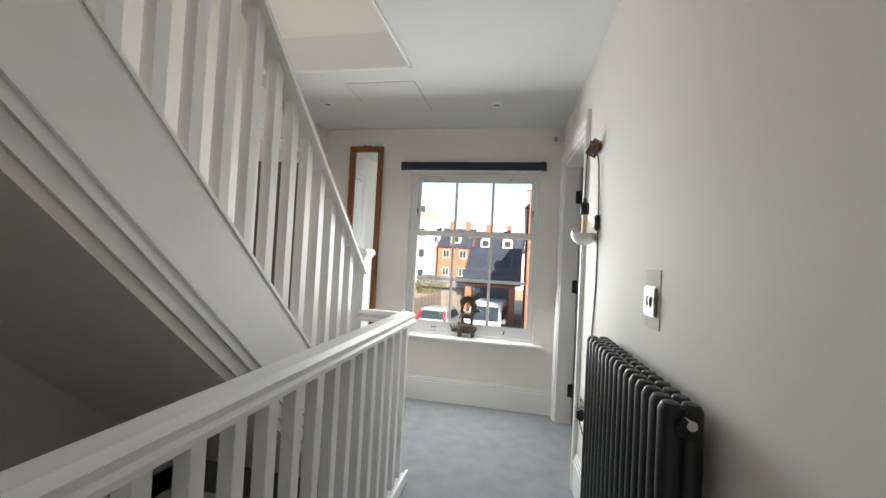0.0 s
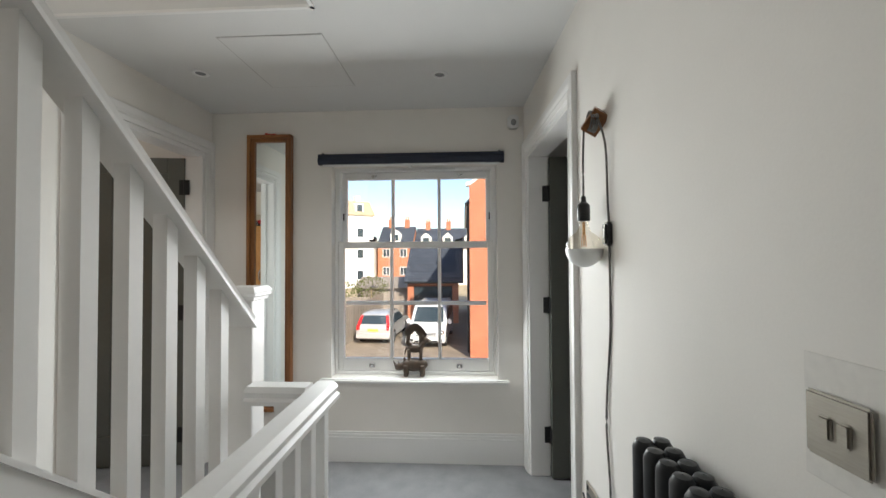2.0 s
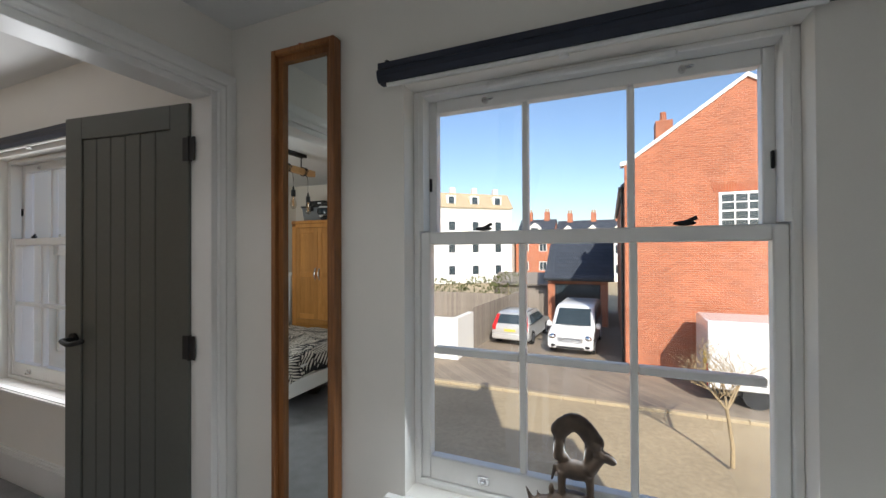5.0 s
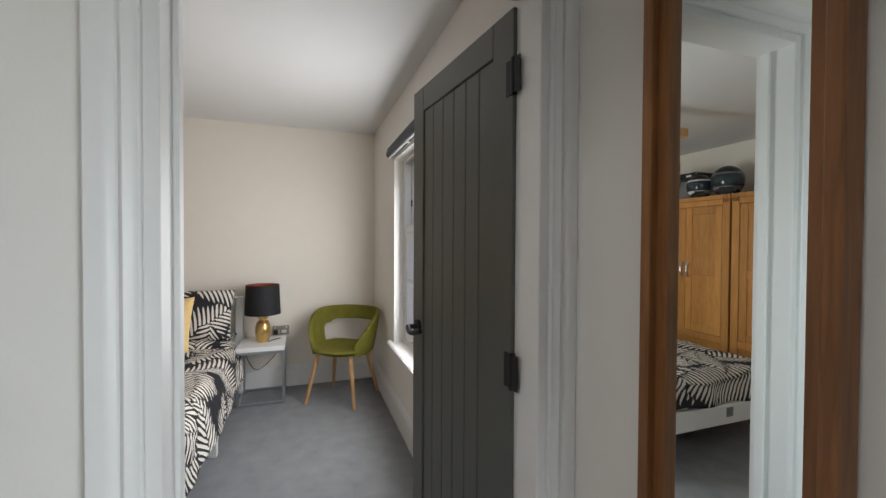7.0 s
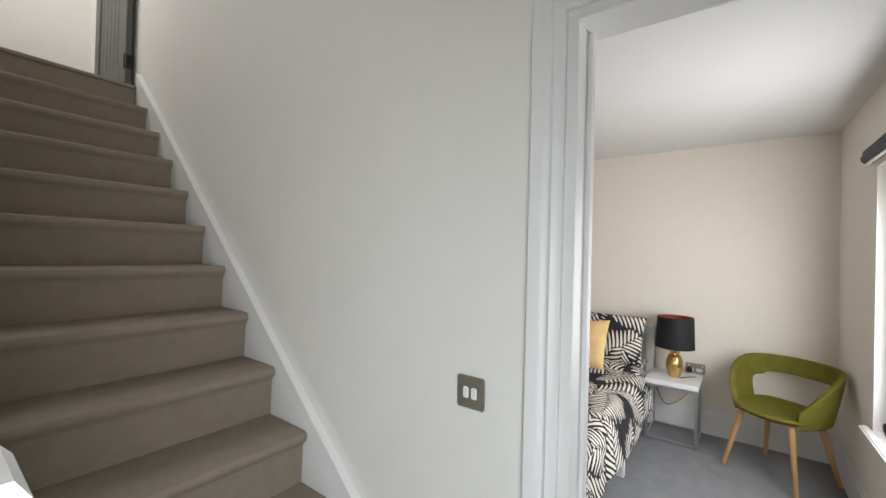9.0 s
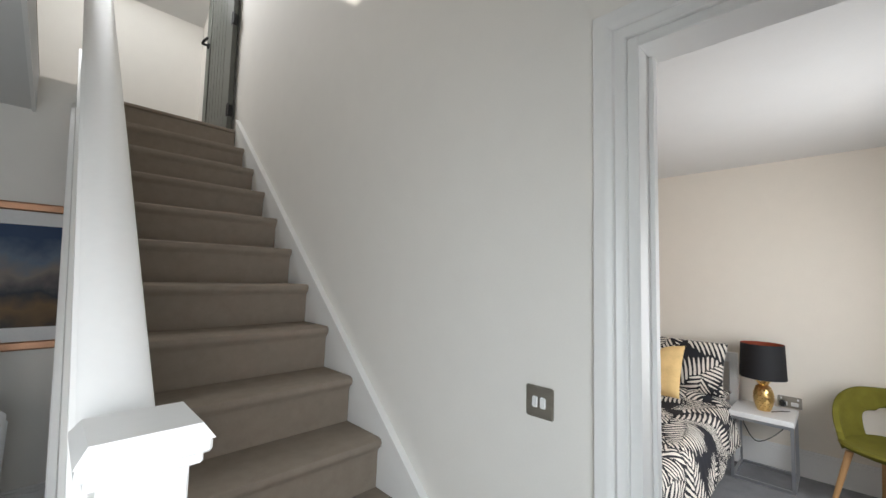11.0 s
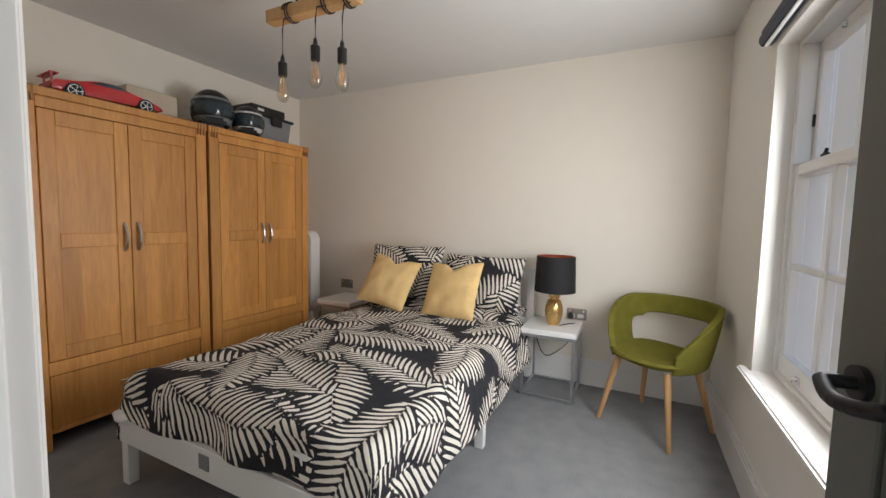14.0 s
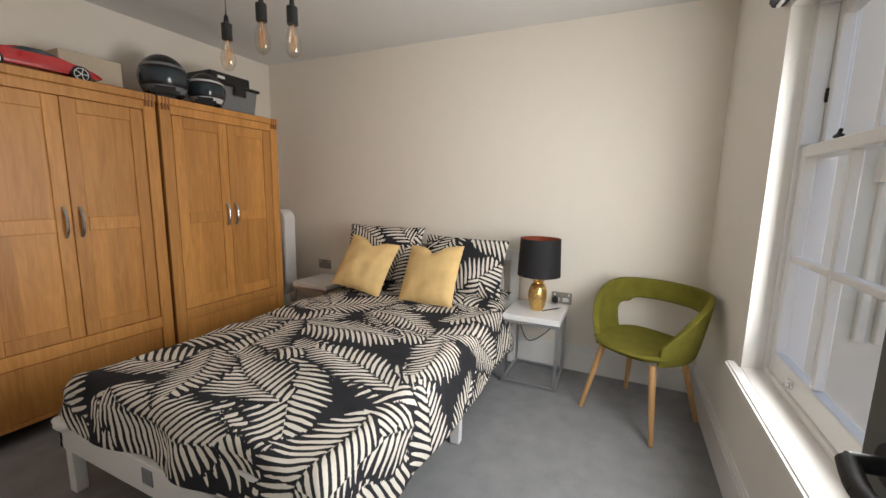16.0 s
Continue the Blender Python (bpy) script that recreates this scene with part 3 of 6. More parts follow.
def skirting(name, runs, label="tall white moulded skirting board", m=None):
    s = tagged(new(name), label, "baseboard", "", "structure")
    for (x0, y0), (x1, y1), (nx, ny) in runs:
        bm = bmesh.new()
        for h0, h1, dp in ((0, 0.165, 0.018), (0.165, 0.185, 0.013), (0.185, 0.2, 0.008)):
            xs = sorted((x0, x1 + nx * dp if x0 == x1 else x1))
            ys = sorted((y0, y1 + ny * dp if y0 == y1 else y1))
            box(bm, (xs[0], ys[0], h0 + 0.001), (xs[1], ys[1], h1))
        part("board", bm, white_gloss, s)
    if m is not None:
        s.matrix_world = m


skirting("baseboard_landing", [((0.002, 0), (2.14, 0), (0, -1)), ((0, -1.2), (0, -1.0), (1, 0)), ((0.002, -3.92), (2.3, -3.92), (0, 1))])
skirting("baseboard_east", [((2.15, -3.9), (2.15, RD0 - 0.081), (-1, 0))], m=RIGHT)
skirting("baseboard_bedroom", [((-3.158, 0), (-0.122, 0), (0, -1)), ((-3.16, -3.758), (-3.16, -0.02), (1, 0)), ((-3.1, -3.76), (-0.122, -3.76), (0, 1)), ((-0.12, -3.74), (-0.12, DOOR_Y0 - 0.082), (-1, 0))])

# ceiling hatch: a panel with a fine dark joint
structure("ceiling_hatch", boxes(((0.63, -0.93, CEIL - 0.003), (1.115, -0.40, CEIL - 0.0005)), bevel=0.001), ceiling_paint, "white flush ceiling hatch", "hatch")
jm = boxes(((0.625, -0.935, CEIL - 0.001), (1.12, -0.931, CEIL)), ((0.625, -0.399, CEIL - 0.001), (1.12, -0.395, CEIL)), ((0.625, -0.931, CEIL - 0.001), (0.629, -0.399, CEIL)), ((1.116, -0.931, CEIL - 0.001), (1.12, -0.399, CEIL)))
structure("trim_hatch_joint", jm, shade_joint_grey, "thin dark joint round the hatch", "trim")

# ---- stairs up ----
SX0, SX1, TREAD = 0.032, 0.918, 0.84
stairs = tagged(new("stairs_up"), "carpeted beige staircase rising to the upper storey", "stairs", "", "structure")
for k in range(STEPS):
    y = FIRST - k * GOING
    top = RISER * (k + 1)
    prof = [(y + 0.012, top - 0.035), (y + 0.018, top - 0.02), (y + 0.014, top - 0.006), (y, top), (y - GOING - 0.02, top), (y - GOING - 0.02, top - 0.03), (y - 0.012, top - RISER - 0.005), (y - 0.008, top - 0.06), (y, top - 0.045)]
    if k < STEPS - 1:
        part("step", prism([(a, max(b, 0.0)) for a, b in prof] if k == 0 else prof, "x", SX0, TREAD), stair_carpet, stairs, "", True)
    else:
        part("step", boxes(((SX0, y - 0.01, top - RISER), (TREAD, y, top - 0.02)), ((SX0, y - 0.03, top - 0.025), (TREAD, y + 0.016, top)), bevel=0.006), stair_carpet, stairs, "", True)
YT = FIRST - 12 * GOING


def rake(lo, hi, x0, x1, ya=FIRST + 0.03, yb=YT, clip=True, line=nosing):
    pts = [(ya, line(ya) + lo), (ya, line(ya) + hi), (yb, line(yb) + hi), (yb, line(yb) + lo)]
    if clip and pts[0][1] < 0:
        yc = FIRST + (RISER + lo) / (RISER / GOING)
        pts = [(yc, 0.0), (ya, 0.0), (ya, nosing(ya) + hi), pts[2], pts[3]]
    return prism(pts, "x", x0, x1)


part("wall_string", rake(-0.26, 0.075, 0.002, 0.03), white_gloss, stairs, "white painted stair string on the wall")
part("wall_string_cap", rake(0.075, 0.09, 0.002, 0.034), white_gloss, stairs)
part("outer_string", rake(-0.2, 0.095, TREAD, SX1 + 0.06, FIRST - 0.02, line=string_line), white_gloss, stairs, "white painted stair string")
part("string_cap", rake(0.095, 0.11, TREAD - 0.005, SX1 + 0.065, FIRST - 0.02, line=string_line), white_gloss, stairs)
for lo, hi, w in ((-0.218, -0.2, 0.078), (-0.25, -0.218, 0.068), (-0.268, -0.25, 0.08), (-0.325, -0.268, 0.07)):
    part("moulding", rake(lo, hi, SX1, SX1 + w, FIRST - 0.25, line=string_line), white_gloss, stairs)
part("soffit", rake(-0.365, -0.326, 0.002, SX1 + 0.06, FIRST - 0.25, line=string_line), wall_paint, stairs, "plastered underside of the stairs")

# balustrade of the flight
bal = tagged(new("stair_balustrade"), "white painted stair balustrade with square spindles", "balustrade", "", "structure")
RX = SX1 + 0.03


def rail_profile():
    return [(-0.034, 0.0), (-0.034, 0.014), (-0.026, 0.022), (-0.03, 0.042), (-0.02, 0.058), (0.02, 0.058), (0.03, 0.042), (0.026, 0.022), (0.034, 0.014), (0.034, 0.0)]


def rail(a, b, drop=0.058, wide=1.5):
    """A moulded handrail from a to b; the points are on its top."""
    a, b = Vector(a), Vector(b)
    bm = bmesh.new()
    side = Vector((b.y - a.y, a.x - b.x, 0)).normalized()
    rings = []
    for p in (a, b):
        rings.append([bm.verts.new(p + side * (u * wide) + Vector((0, 0, v - drop))) for u, v in rail_profile()])
    n = len(rings[0])
    for i in range(n):
        bm.faces.new((rings[0][i], rings[0][(i + 1) % n], rings[1][(i + 1) % n], rings[1][i]))
    bm.faces.new(rings[0])
    bm.faces.new(list(reversed(rings[1])))
    bmesh.ops.recalc_face_normals(bm, faces=bm.faces)
    return bm


def newel(parent, x, y, z0, z1, w=0.09):
    bm = boxes(((x - w / 2, y - w / 2, z0), (x + w / 2, y + w / 2, z1 - 0.05)), bevel=0.003)
    part("newel_post", bm, white_gloss, parent)
    cap = bmesh.new()
    box(cap, (x - w / 2 - 0.012, y - w / 2 - 0.012, z1 - 0.05), (x + w / 2 + 0.012, y + w / 2 + 0.012, z1 - 0.036), 0.003)
    box(cap, (x - w / 2 - 0.02, y - w / 2 - 0.02, z1 - 0.036), (x + w / 2 + 0.02, y + w / 2 + 0.02, z1 - 0.018), 0.004)
    r = bmesh.ops.create_cone(cap, cap_ends=True, segments=4, radius1=(w / 2 + 0.022) * 1.414, radius2=(w / 2 + 0.01) * 1.414, depth=0.018, matrix=pose(x, y, z1 - 0.009, 0, 0, 45))
    part("newel_cap", cap, white_gloss, parent)


newel(bal, RX - 0.012, FIRST + 0.022, 0, 1.268)
y_end = -3.9
part("handrail", rail((RX, FIRST - 0.02, string_line(FIRST - 0.02) + 0.96), (RX, y_end, string_line(y_end) + 0.96)), white_gloss, bal, "", True)
spindle_mesh = None
y = FIRST - 0.165
while y > y_end:
    if spindle_mesh is None:
        h0, h1, w2 = 0.11, 0.9, 0.02
        sl = 0.925 * w2
        sm = bmesh.new()
        lowv = [sm.verts.new((sx * w2, sy * w2, h0 - sy * sl)) for sx, sy in ((-1, -1), (1, -1), (1, 1), (-1, 1))]
        highv = [sm.verts.new((sx * w2, sy * w2, h1 + 0.01 - sy * sl)) for sx, sy in ((-1, -1), (1, -1), (1, 1), (-1, 1))]
        sm.faces.new(lowv[::-1])
        sm.faces.new(highv)
        for i in range(4):
            sm.faces.new((lowv[i], lowv[(i + 1) % 4], highv[(i + 1) % 4], highv[i]))
        spindle_mesh = mesh_of(sm, "spindle", white_gloss)
    o = new("spindle", spindle_mesh)
    o.parent, o.location = bal, (RX, y, string_line(y))
    y -= 0.118

# level balustrade round the stairwell
lev = tagged(new("landing_balustrade"), "white painted landing balustrade with square spindles", "balustrade", "", "structure")
LX, LZ = 1.25, 0.928
bm = rail((LX, FIRST - 0.009, LZ), (LX, -3.27, LZ))
part("handrail", bm, white_gloss, lev, "", True)
part("handrail", rail((RX + 0.046, FIRST - 0.055, LZ), (LX - 0.044, FIRST - 0.055, LZ)), white_gloss, lev, "", True)
newel(lev, LX, -3.31, -0.2, 1.06, 0.085)
part("base_rail", boxes(((LX - 0.035, -2.95, 0.0), (LX + 0.035, FIRST - 0.015, 0.03)), ((LX - 0.025, -2.95, 0.03), (LX + 0.025, FIRST - 0.02, 0.045)), ((LX + 0.036, -2.95, 0), (LX + 0.05, FIRST - 0.01, 0.06)), ((RX + 0.046, FIRST - 0.09, 0), (LX - 0.036, FIRST - 0.02, 0.03))), white_gloss, lev)
sq = mesh_of(boxes(((-0.02, -0.02, 0.044), (0.02, 0.02, LZ - 0.05)), bevel=0.002), "spindle", white_gloss)
y = FIRST - 0.06
while y > -2.92:
    o = new("spindle", sq)
    o.parent, o.location = lev, (LX, y, 0)
    y -= 0.118
for x in (RX + 0.16,):
    o = new("spindle", sq)
    o.parent, o.location = lev, (x, FIRST - 0.055, -0.015)
part("lower_handrail", rail((LX - 0.09, -3.05, 0.86), (LX - 0.09, -1.9, -0.09)), white_gloss, lev, "white handrail of the flight down", True)
part("fascia", boxes(((1.245, -2.95, -0.25), (1.268, -1.29, -0.002))), white_gloss, lev)

# flight down
down = tagged(new("stairs_down"), "beige carpeted staircase leading down", "stairs", "", "structure")
for k in range(11):
    y = -2.98 + k * GOING
    if y + GOING > -1.3:
        break
    part("step", boxes(((0.03, y, -RISER * (k + 1) - 0.2), (1.2, y + GOING + 0.02, -RISER * (k + 1))), bevel=0.012), stair_carpet, down, "", True)


# ---- landing: things ----
def wall_plate(name, label, cat, m, w, h, parts):
    """A metal plate on a wall; local y is out of the wall, x along it, z up."""
    t = thing(name, label, cat, "", m)
    bm = bmesh.new()
    box(bm, (-w / 2, 0.001, -h / 2), (w / 2, 0.008, h / 2), 0.004, 2)
    part("plate", bm, steel, t, "", True)
    for k, (px, pz, pw, ph, mat, nm) in enumerate(parts):
        bm = bmesh.new()
        box(bm, (px - pw / 2, 0.006, pz - ph / 2), (px + pw / 2, 0.0125, pz + ph / 2), 0.003, 2)
        part(nm, bm, mat, t, "", True)
    return t


TOEAST = pose(0, 0, 0, 0, 0, 90)      # out of the wall towards -x
TOWEST = pose(0, 0, 0, 0, 0, -90)     # out of the wall towards +x
wall_plate("light_switch", "brushed steel double light switch on the stair wall", "switch", pose(0, -1.205, 1.105) @ TOWEST, 0.09, 0.09, ((-0.013, 0, 0.019, 0.032, white_plastic, "rocker"), (0.013, 0, 0.019, 0.032, white_plastic, "rocker")))
patch = structure("plaster_patch", boxes(((2.1475, -2.17, 1.06), (2.1495, -2.055, 1.235)), bevel=0.001), patch_paint, "unpainted plaster patch round a switch", "patch")
patch.matrix_world = RIGHT
wall_plate("light_switch", "brushed steel double light switch on an unpainted patch", "switch", RIGHT @ pose(2.146, -2.11, 1.14) @ TOEAST, 0.09, 0.09, ((-0.013, 0, 0.019, 0.032, steel, "rocker"), (0.013, 0, 0.019, 0.032, steel, "rocker")))
sock = wall_plate("wall_socket", "brushed steel double wall socket with a black plug", "socket", RIGHT @ pose(2.149, -1.22, 0.5) @ TOEAST, 0.146, 0.086, ((-0.05, 0.025, 0.014, 0.02, black_plastic, "switch_key"), (0.05, 0.025, 0.014, 0.02, black_plastic, "switch_key"), (0.035, -0.01, 0.04, 0.035, black_plastic, "insert")))
bm = bmesh.new()
box(bm, (-0.065, 0.008, -0.045), (-0.012, 0.045, 0.012), 0.008, 2)
plug = part("plug", bm, black_plastic, sock, "black plug", True)

# bare bulb on a braided flex wound round a wooden peg
lamp = thing("wall_lamp", "globe bulb on a braided flex wound round a wooden wall peg", "lamp")
LY = -1.36
peg = bmesh.new()
bmesh.ops.create_cube(peg, size=1, matrix=pose(2.115, LY, 1.775, 0, 0, 0) @ pose(0, 0, 0, 35, 30, 0) @ Matrix.Diagonal((0.055, 0.034, 0.078, 1)))
part("peg", peg, mirror_wood, lamp, "dark wooden peg")
coil = []
for k in range(90):
    a = k / 90 * 2 * math.pi * 6
    u = -0.022 + 0.044 * k / 90 + 0.004 * math.sin(a * 0.37)
    coil.append((2.105 - u * 0.5, LY + 0.03 * math.cos(a) + u * 0.3, 1.775 + 0.032 * math.sin(a) + u * 0.25))
part("flex", swept(coil, 0.0036), flex_fabric, lamp, "black and white braided flex", True)
part("flex", swept(smooth_curve([(2.09, LY + 0.035, 1.77), (2.088, LY + 0.042, 1.65), (2.088, LY + 0.042, 1.52)]), 0.0036), flex_fabric, lamp, "", True)
part("flex", swept(smooth_curve([(2.11, LY - 0.04, 1.77), (2.128, LY - 0.05, 1.68), (2.135, LY - 0.045, 1.5), (2.135, LY - 0.052, 1.42), (2.138, LY - 0.045, 1.1), (2.136, LY - 0.01, 0.8), (2.135, LY - 0.035, 0.55), (2.128, LY + 0.01, 0.36), (2.12, LY + 0.09, 0.38), (2.115, LY + 0.16, 0.46)]), 0.0036), flex_fabric, lamp, "", True)
bx, by = 2.088, LY + 0.042
part("lamp_holder", lathe([(0.003, 1.535), (0.008, 1.53), (0.009, 1.512), (0.018, 1.506), (0.021, 1.5), (0.021, 1.452), (0.019, 1.448), (0.002, 1.448)], 24, (bx, by, 0)), black_plastic, lamp, "black lamp holder", True)
R = 0.062
zc = 1.352
glob = [(0.014, 1.45), (0.016, 1.43)] + [(R * math.sin(a), zc + R * math.cos(a)) for a in [0.4 + i * (math.pi / 2 - 0.4) / 8 for i in range(9)]]
part("bulb_glass", lathe(glob, 32, (bx, by, 0)), bulb_glass, lamp, "clear upper half of the globe", True)
part("bulb_frost", lathe([(R * math.sin(a), zc + R * math.cos(a)) for a in [math.pi / 2 + i * (math.pi / 2) / 8 for i in range(9)]], 32, (bx, by, 0)), frost_glass, lamp, "frosted lower half of the globe", True)
fl = bmesh.new()
for a in range(4):
    tube(fl, (bx + 0.008 * math.cos(a * 1.57), by + 0.008 * math.sin(a * 1.57), 1.36), (bx + 0.006 * math.cos(a * 1.57), by + 0.006 * math.sin(a * 1.57), 1.4), 0.0015, seg=6)
tube(fl, (bx, by, 1.4), (bx, by, 1.445), 0.005, seg=8)
part("filament", fl, amber, lamp)
sw = bmesh.new()
box(sw, (2.118, LY - 0.067, 1.36), (2.146, LY - 0.037, 1.435), 0.006, 2)
isw = part("inline_switch", sw, black_plastic, lamp, "black inline switch", True)
part("switch_label", boxes(((2.1165, LY - 0.058, 1.385), (2.118, LY - 0.048, 1.415))), white_plastic, isw)
lamp.matrix_world = RIGHT @ Matrix.Translation((0.008, 0.03, 0.047))

# column radiator
rad = thing("radiator", "anthracite vertical-column radiator on the wall", "radiator")
RY0, RY1, RZ0, RZ1 = -2.5, -1.72, 0.2, 0.965
col = bmesh.new()
for xx in (2.065, 2.105):
    prof = [(0.001, RZ0), (0.016, RZ0 + 0.003), (0.0235, RZ0 + 0.018), (0.0235, RZ1 - 0.018), (0.016, RZ1 - 0.003), (0.001, RZ1)]
    tmp = lathe(prof, 16, (xx, 0, 0))
    tmp.to_mesh(scratch := bpy.data.meshes.new("scratch"))
    tmp.free()
    col.from_mesh(scratch)
    bpy.data.meshes.remove(scratch)
box(col, (2.065, -0.014, RZ0 + 0.012), (2.105, 0.014, RZ0 + 0.04))
box(col, (2.065, -0.014, RZ1 - 0.04), (2.105, 0.014, RZ1 - 0.012))
colm = mesh_of(col, "column", anthracite, True)
ncol = 16
for k in range(ncol):
    o = new("column", colm)
    o.parent, o.location = rad, (0, RY0 + (RY1 - RY0) * (k + 0.5) / ncol, 0)
for z in (RZ0 + 0.045, RZ1 - 0.045):
    bm = bmesh.new()
    tube(bm, (2.085, RY0 + 0.01, z), (2.085, RY1 - 0.01, z), 0.016)
    tube(bm, (2.085, RY0 - 0.012, z), (2.085, RY0 + 0.015, z), 0.02)
    part("header_pipe", bm, anthracite, rad, "", True)
bm = bmesh.new()
tube(bm, (2.085, RY0 - 0.03, RZ1 - 0.03), (2.085, RY0 - 0.008, RZ1 - 0.03), 0.010)
part("air_vent", bm, chrome, rad, "chrome bleed valve", True)
for yy in (RY0 + 0.12, RY1 - 0.12):
    part("bracket", boxes(((2.1, yy - 0.02, RZ1 - 0.12), (2.149, yy + 0.02, RZ1 - 0.05)), bevel=0.002), anthracite, rad)
rad.matrix_world = RIGHT

# tall mirror in a deep wooden frame
mir = thing("wall_mirror", "tall narrow mirror in a deep stained wooden frame", "mirror")
MX0, MX1, MZ0, MZ1, MD = 0.272, 0.582, 0.336, 2.217, 0.05
part("frame_side", boxes(((MX0, -MD, MZ0), (MX0 + 0.022, -0.004, MZ1)), bevel=0.003), mirror_wood, mir)
part("frame_side", boxes(((MX1 - 0.022, -MD, MZ0), (MX1, -0.004, MZ1)), bevel=0.003), mirror_wood, mir)
part("frame_top", boxes(((MX0 + 0.022, -MD + 0.001, MZ1 - 0.022), (MX1 - 0.022, -0.004, MZ1)), bevel=0.003), mirror_wood, mir)
part("frame_bottom", boxes(((MX0 + 0.022, -MD + 0.001, MZ0), (MX1 - 0.022, -0.004, MZ0 + 0.022)), bevel=0.003), mirror_wood, mir)
slip = boxes(((MX0 + 0.022, -0.03, MZ0 + 0.022), (MX0 + 0.046, -0.004, MZ1 - 0.022)), ((MX1 - 0.046, -0.03, MZ0 + 0.022), (MX1 - 0.022, -0.004, MZ1 - 0.022)), ((MX0 + 0.046, -0.03, MZ1 - 0.046), (MX1 - 0.046, -0.004, MZ1 - 0.022)), ((MX0 + 0.046, -0.03, MZ0 + 0.022), (MX1 - 0.046, -0.004, MZ0 + 0.046)))
part("inner_frame", slip, mirror_wood, mir)
part("mirror_glass", boxes(((MX0 + 0.04, -0.016, MZ0 + 0.04), (MX1 - 0.04, -0.006, MZ1 - 0.04))), mirror_glass, mir)
rp = bmesh.new()
tube(rp, ((MX0 + MX1) / 2 - 0.03, -0.02, MZ1 + 0.012), ((MX0 + MX1) / 2 + 0.03, -0.02, MZ1 + 0.004), 0.005)
ellipsoid(rp, ((MX0 + MX1) / 2 - 0.03, -0.02, MZ1 + 0.012), (0.01, 0.008, 0.008))
ellipsoid(rp, ((MX0 + MX1) / 2 + 0.025, -0.02, MZ1 + 0.008), (0.014, 0.007, 0.007))
tagged(part("cord", rp, red_gloss, None, "", True), "short red cord end lying on the mirror frame", "cord")

# stacked animal carving on the sill, one plain shape
st = bmesh.new()
sx, sy, sz = 1.415, 0.02, 0.5665
ellipsoid(st, (sx, sy, sz + 0.062), (0.072, 0.026, 0.036))
for lx in (-0.045, 0.042):
    for ly in (-0.013, 0.013):
        tube(st, (sx + lx, sy + ly, sz + 0.002), (sx + lx, sy + ly, sz + 0.06), 0.0125, 0.015)
ellipsoid(st, (sx - 0.075, sy, sz + 0.052), (0.034, 0.017, 0.02), (0, -20, 0))
tube(st, (sx - 0.1, sy, sz + 0.052), (sx - 0.118, sy, sz + 0.088), 0.008, 0.001)
tube(st, (sx - 0.083, sy, sz + 0.064), (sx - 0.09, sy, sz + 0.083), 0.006, 0.001)
ellipsoid(st, (sx - 0.055, sy, sz + 0.093), (0.006, 0.012, 0.012))
hz = sz + 0.094
ellipsoid(st, (sx + 0.0, sy, hz + 0.055), (0.046, 0.018, 0.024))
for lx in (-0.03, 0.034):
    for ly in (-0.009, 0.009):
        tube(st, (sx + lx, sy + ly, hz), (sx + lx, sy + ly, hz + 0.05), 0.008, 0.01)
tube(st, (sx + 0.03, sy, hz + 0.06), (sx + 0.06, sy, hz + 0.1), 0.018, 0.012)
ellipsoid(st, (sx + 0.07, sy, hz + 0.096), (0.024, 0.01, 0.012), (0, 28, 0))
tube(st, (sx + 0.056, sy, hz + 0.105), (sx + 0.056, sy, hz + 0.12), 0.004, 0.001)
tube(st, (sx - 0.044, sy, hz + 0.06), (sx - 0.054, sy, hz + 0.02), 0.006, 0.003)
cz = hz + 0.074
for a, b, r0, r1 in (((-0.038, 0, 0.0), (-0.034, 0, 0.06), 0.013, 0.015), ((0.03, 0, 0.004), (0.036, 0, 0.055), 0.011, 0.013)):
    tube(st, (sx + a[0], sy, cz + a[2]), (sx + b[0], sy, cz + b[2]), r0, r1)
for k in range(9):
    q = k / 8
    ellipsoid(st, (sx - 0.034 + 0.078 * q, sy, cz + 0.055 + 0.042 * math.sin(q * 2.6 + 0.35) - 0.01 * q), (0.022, 0.018, 0.022))
ellipsoid(st, (sx + 0.05, sy, cz + 0.032), (0.014, 0.014, 0.02))
ellipsoid(st, (sx - 0.03, sy, cz + 0.006), (0.018, 0.013, 0.012))
statue = tagged(part("animal_carving", st, carved_wood, None, "", True), "dark carved wood stack of animals on the window sill", "carving")
statue.matrix_world = Matrix.Translation((sx, sy, sz)) @ Matrix.Scale(1.27, 4) @ Matrix.Translation((-sx, -sy, -sz))
rm = statue.modifiers.new("fuse", "REMESH")
rm.mode, rm.voxel_size, rm.use_smooth_shade = "VOXEL", 0.0035, True


def downlight(x, y, z):
    d = thing("ceiling_downlight", "round white recessed ceiling downlight, unlit", "light", "ceiling downlights")
    part("bezel", lathe([(0.026, -0.002), (0.03, -0.007), (0.041, -0.006), (0.045, -0.001), (0.045, 0.0)], 28), white_plastic, d, "", True)
    part("lens", lathe([(0.001, -0.001), (0.014, -0.001), (0.026, -0.0025)], 24), grey_plastic, d, "", True)
    d.matrix_world = pose(x, y, z)
    return d


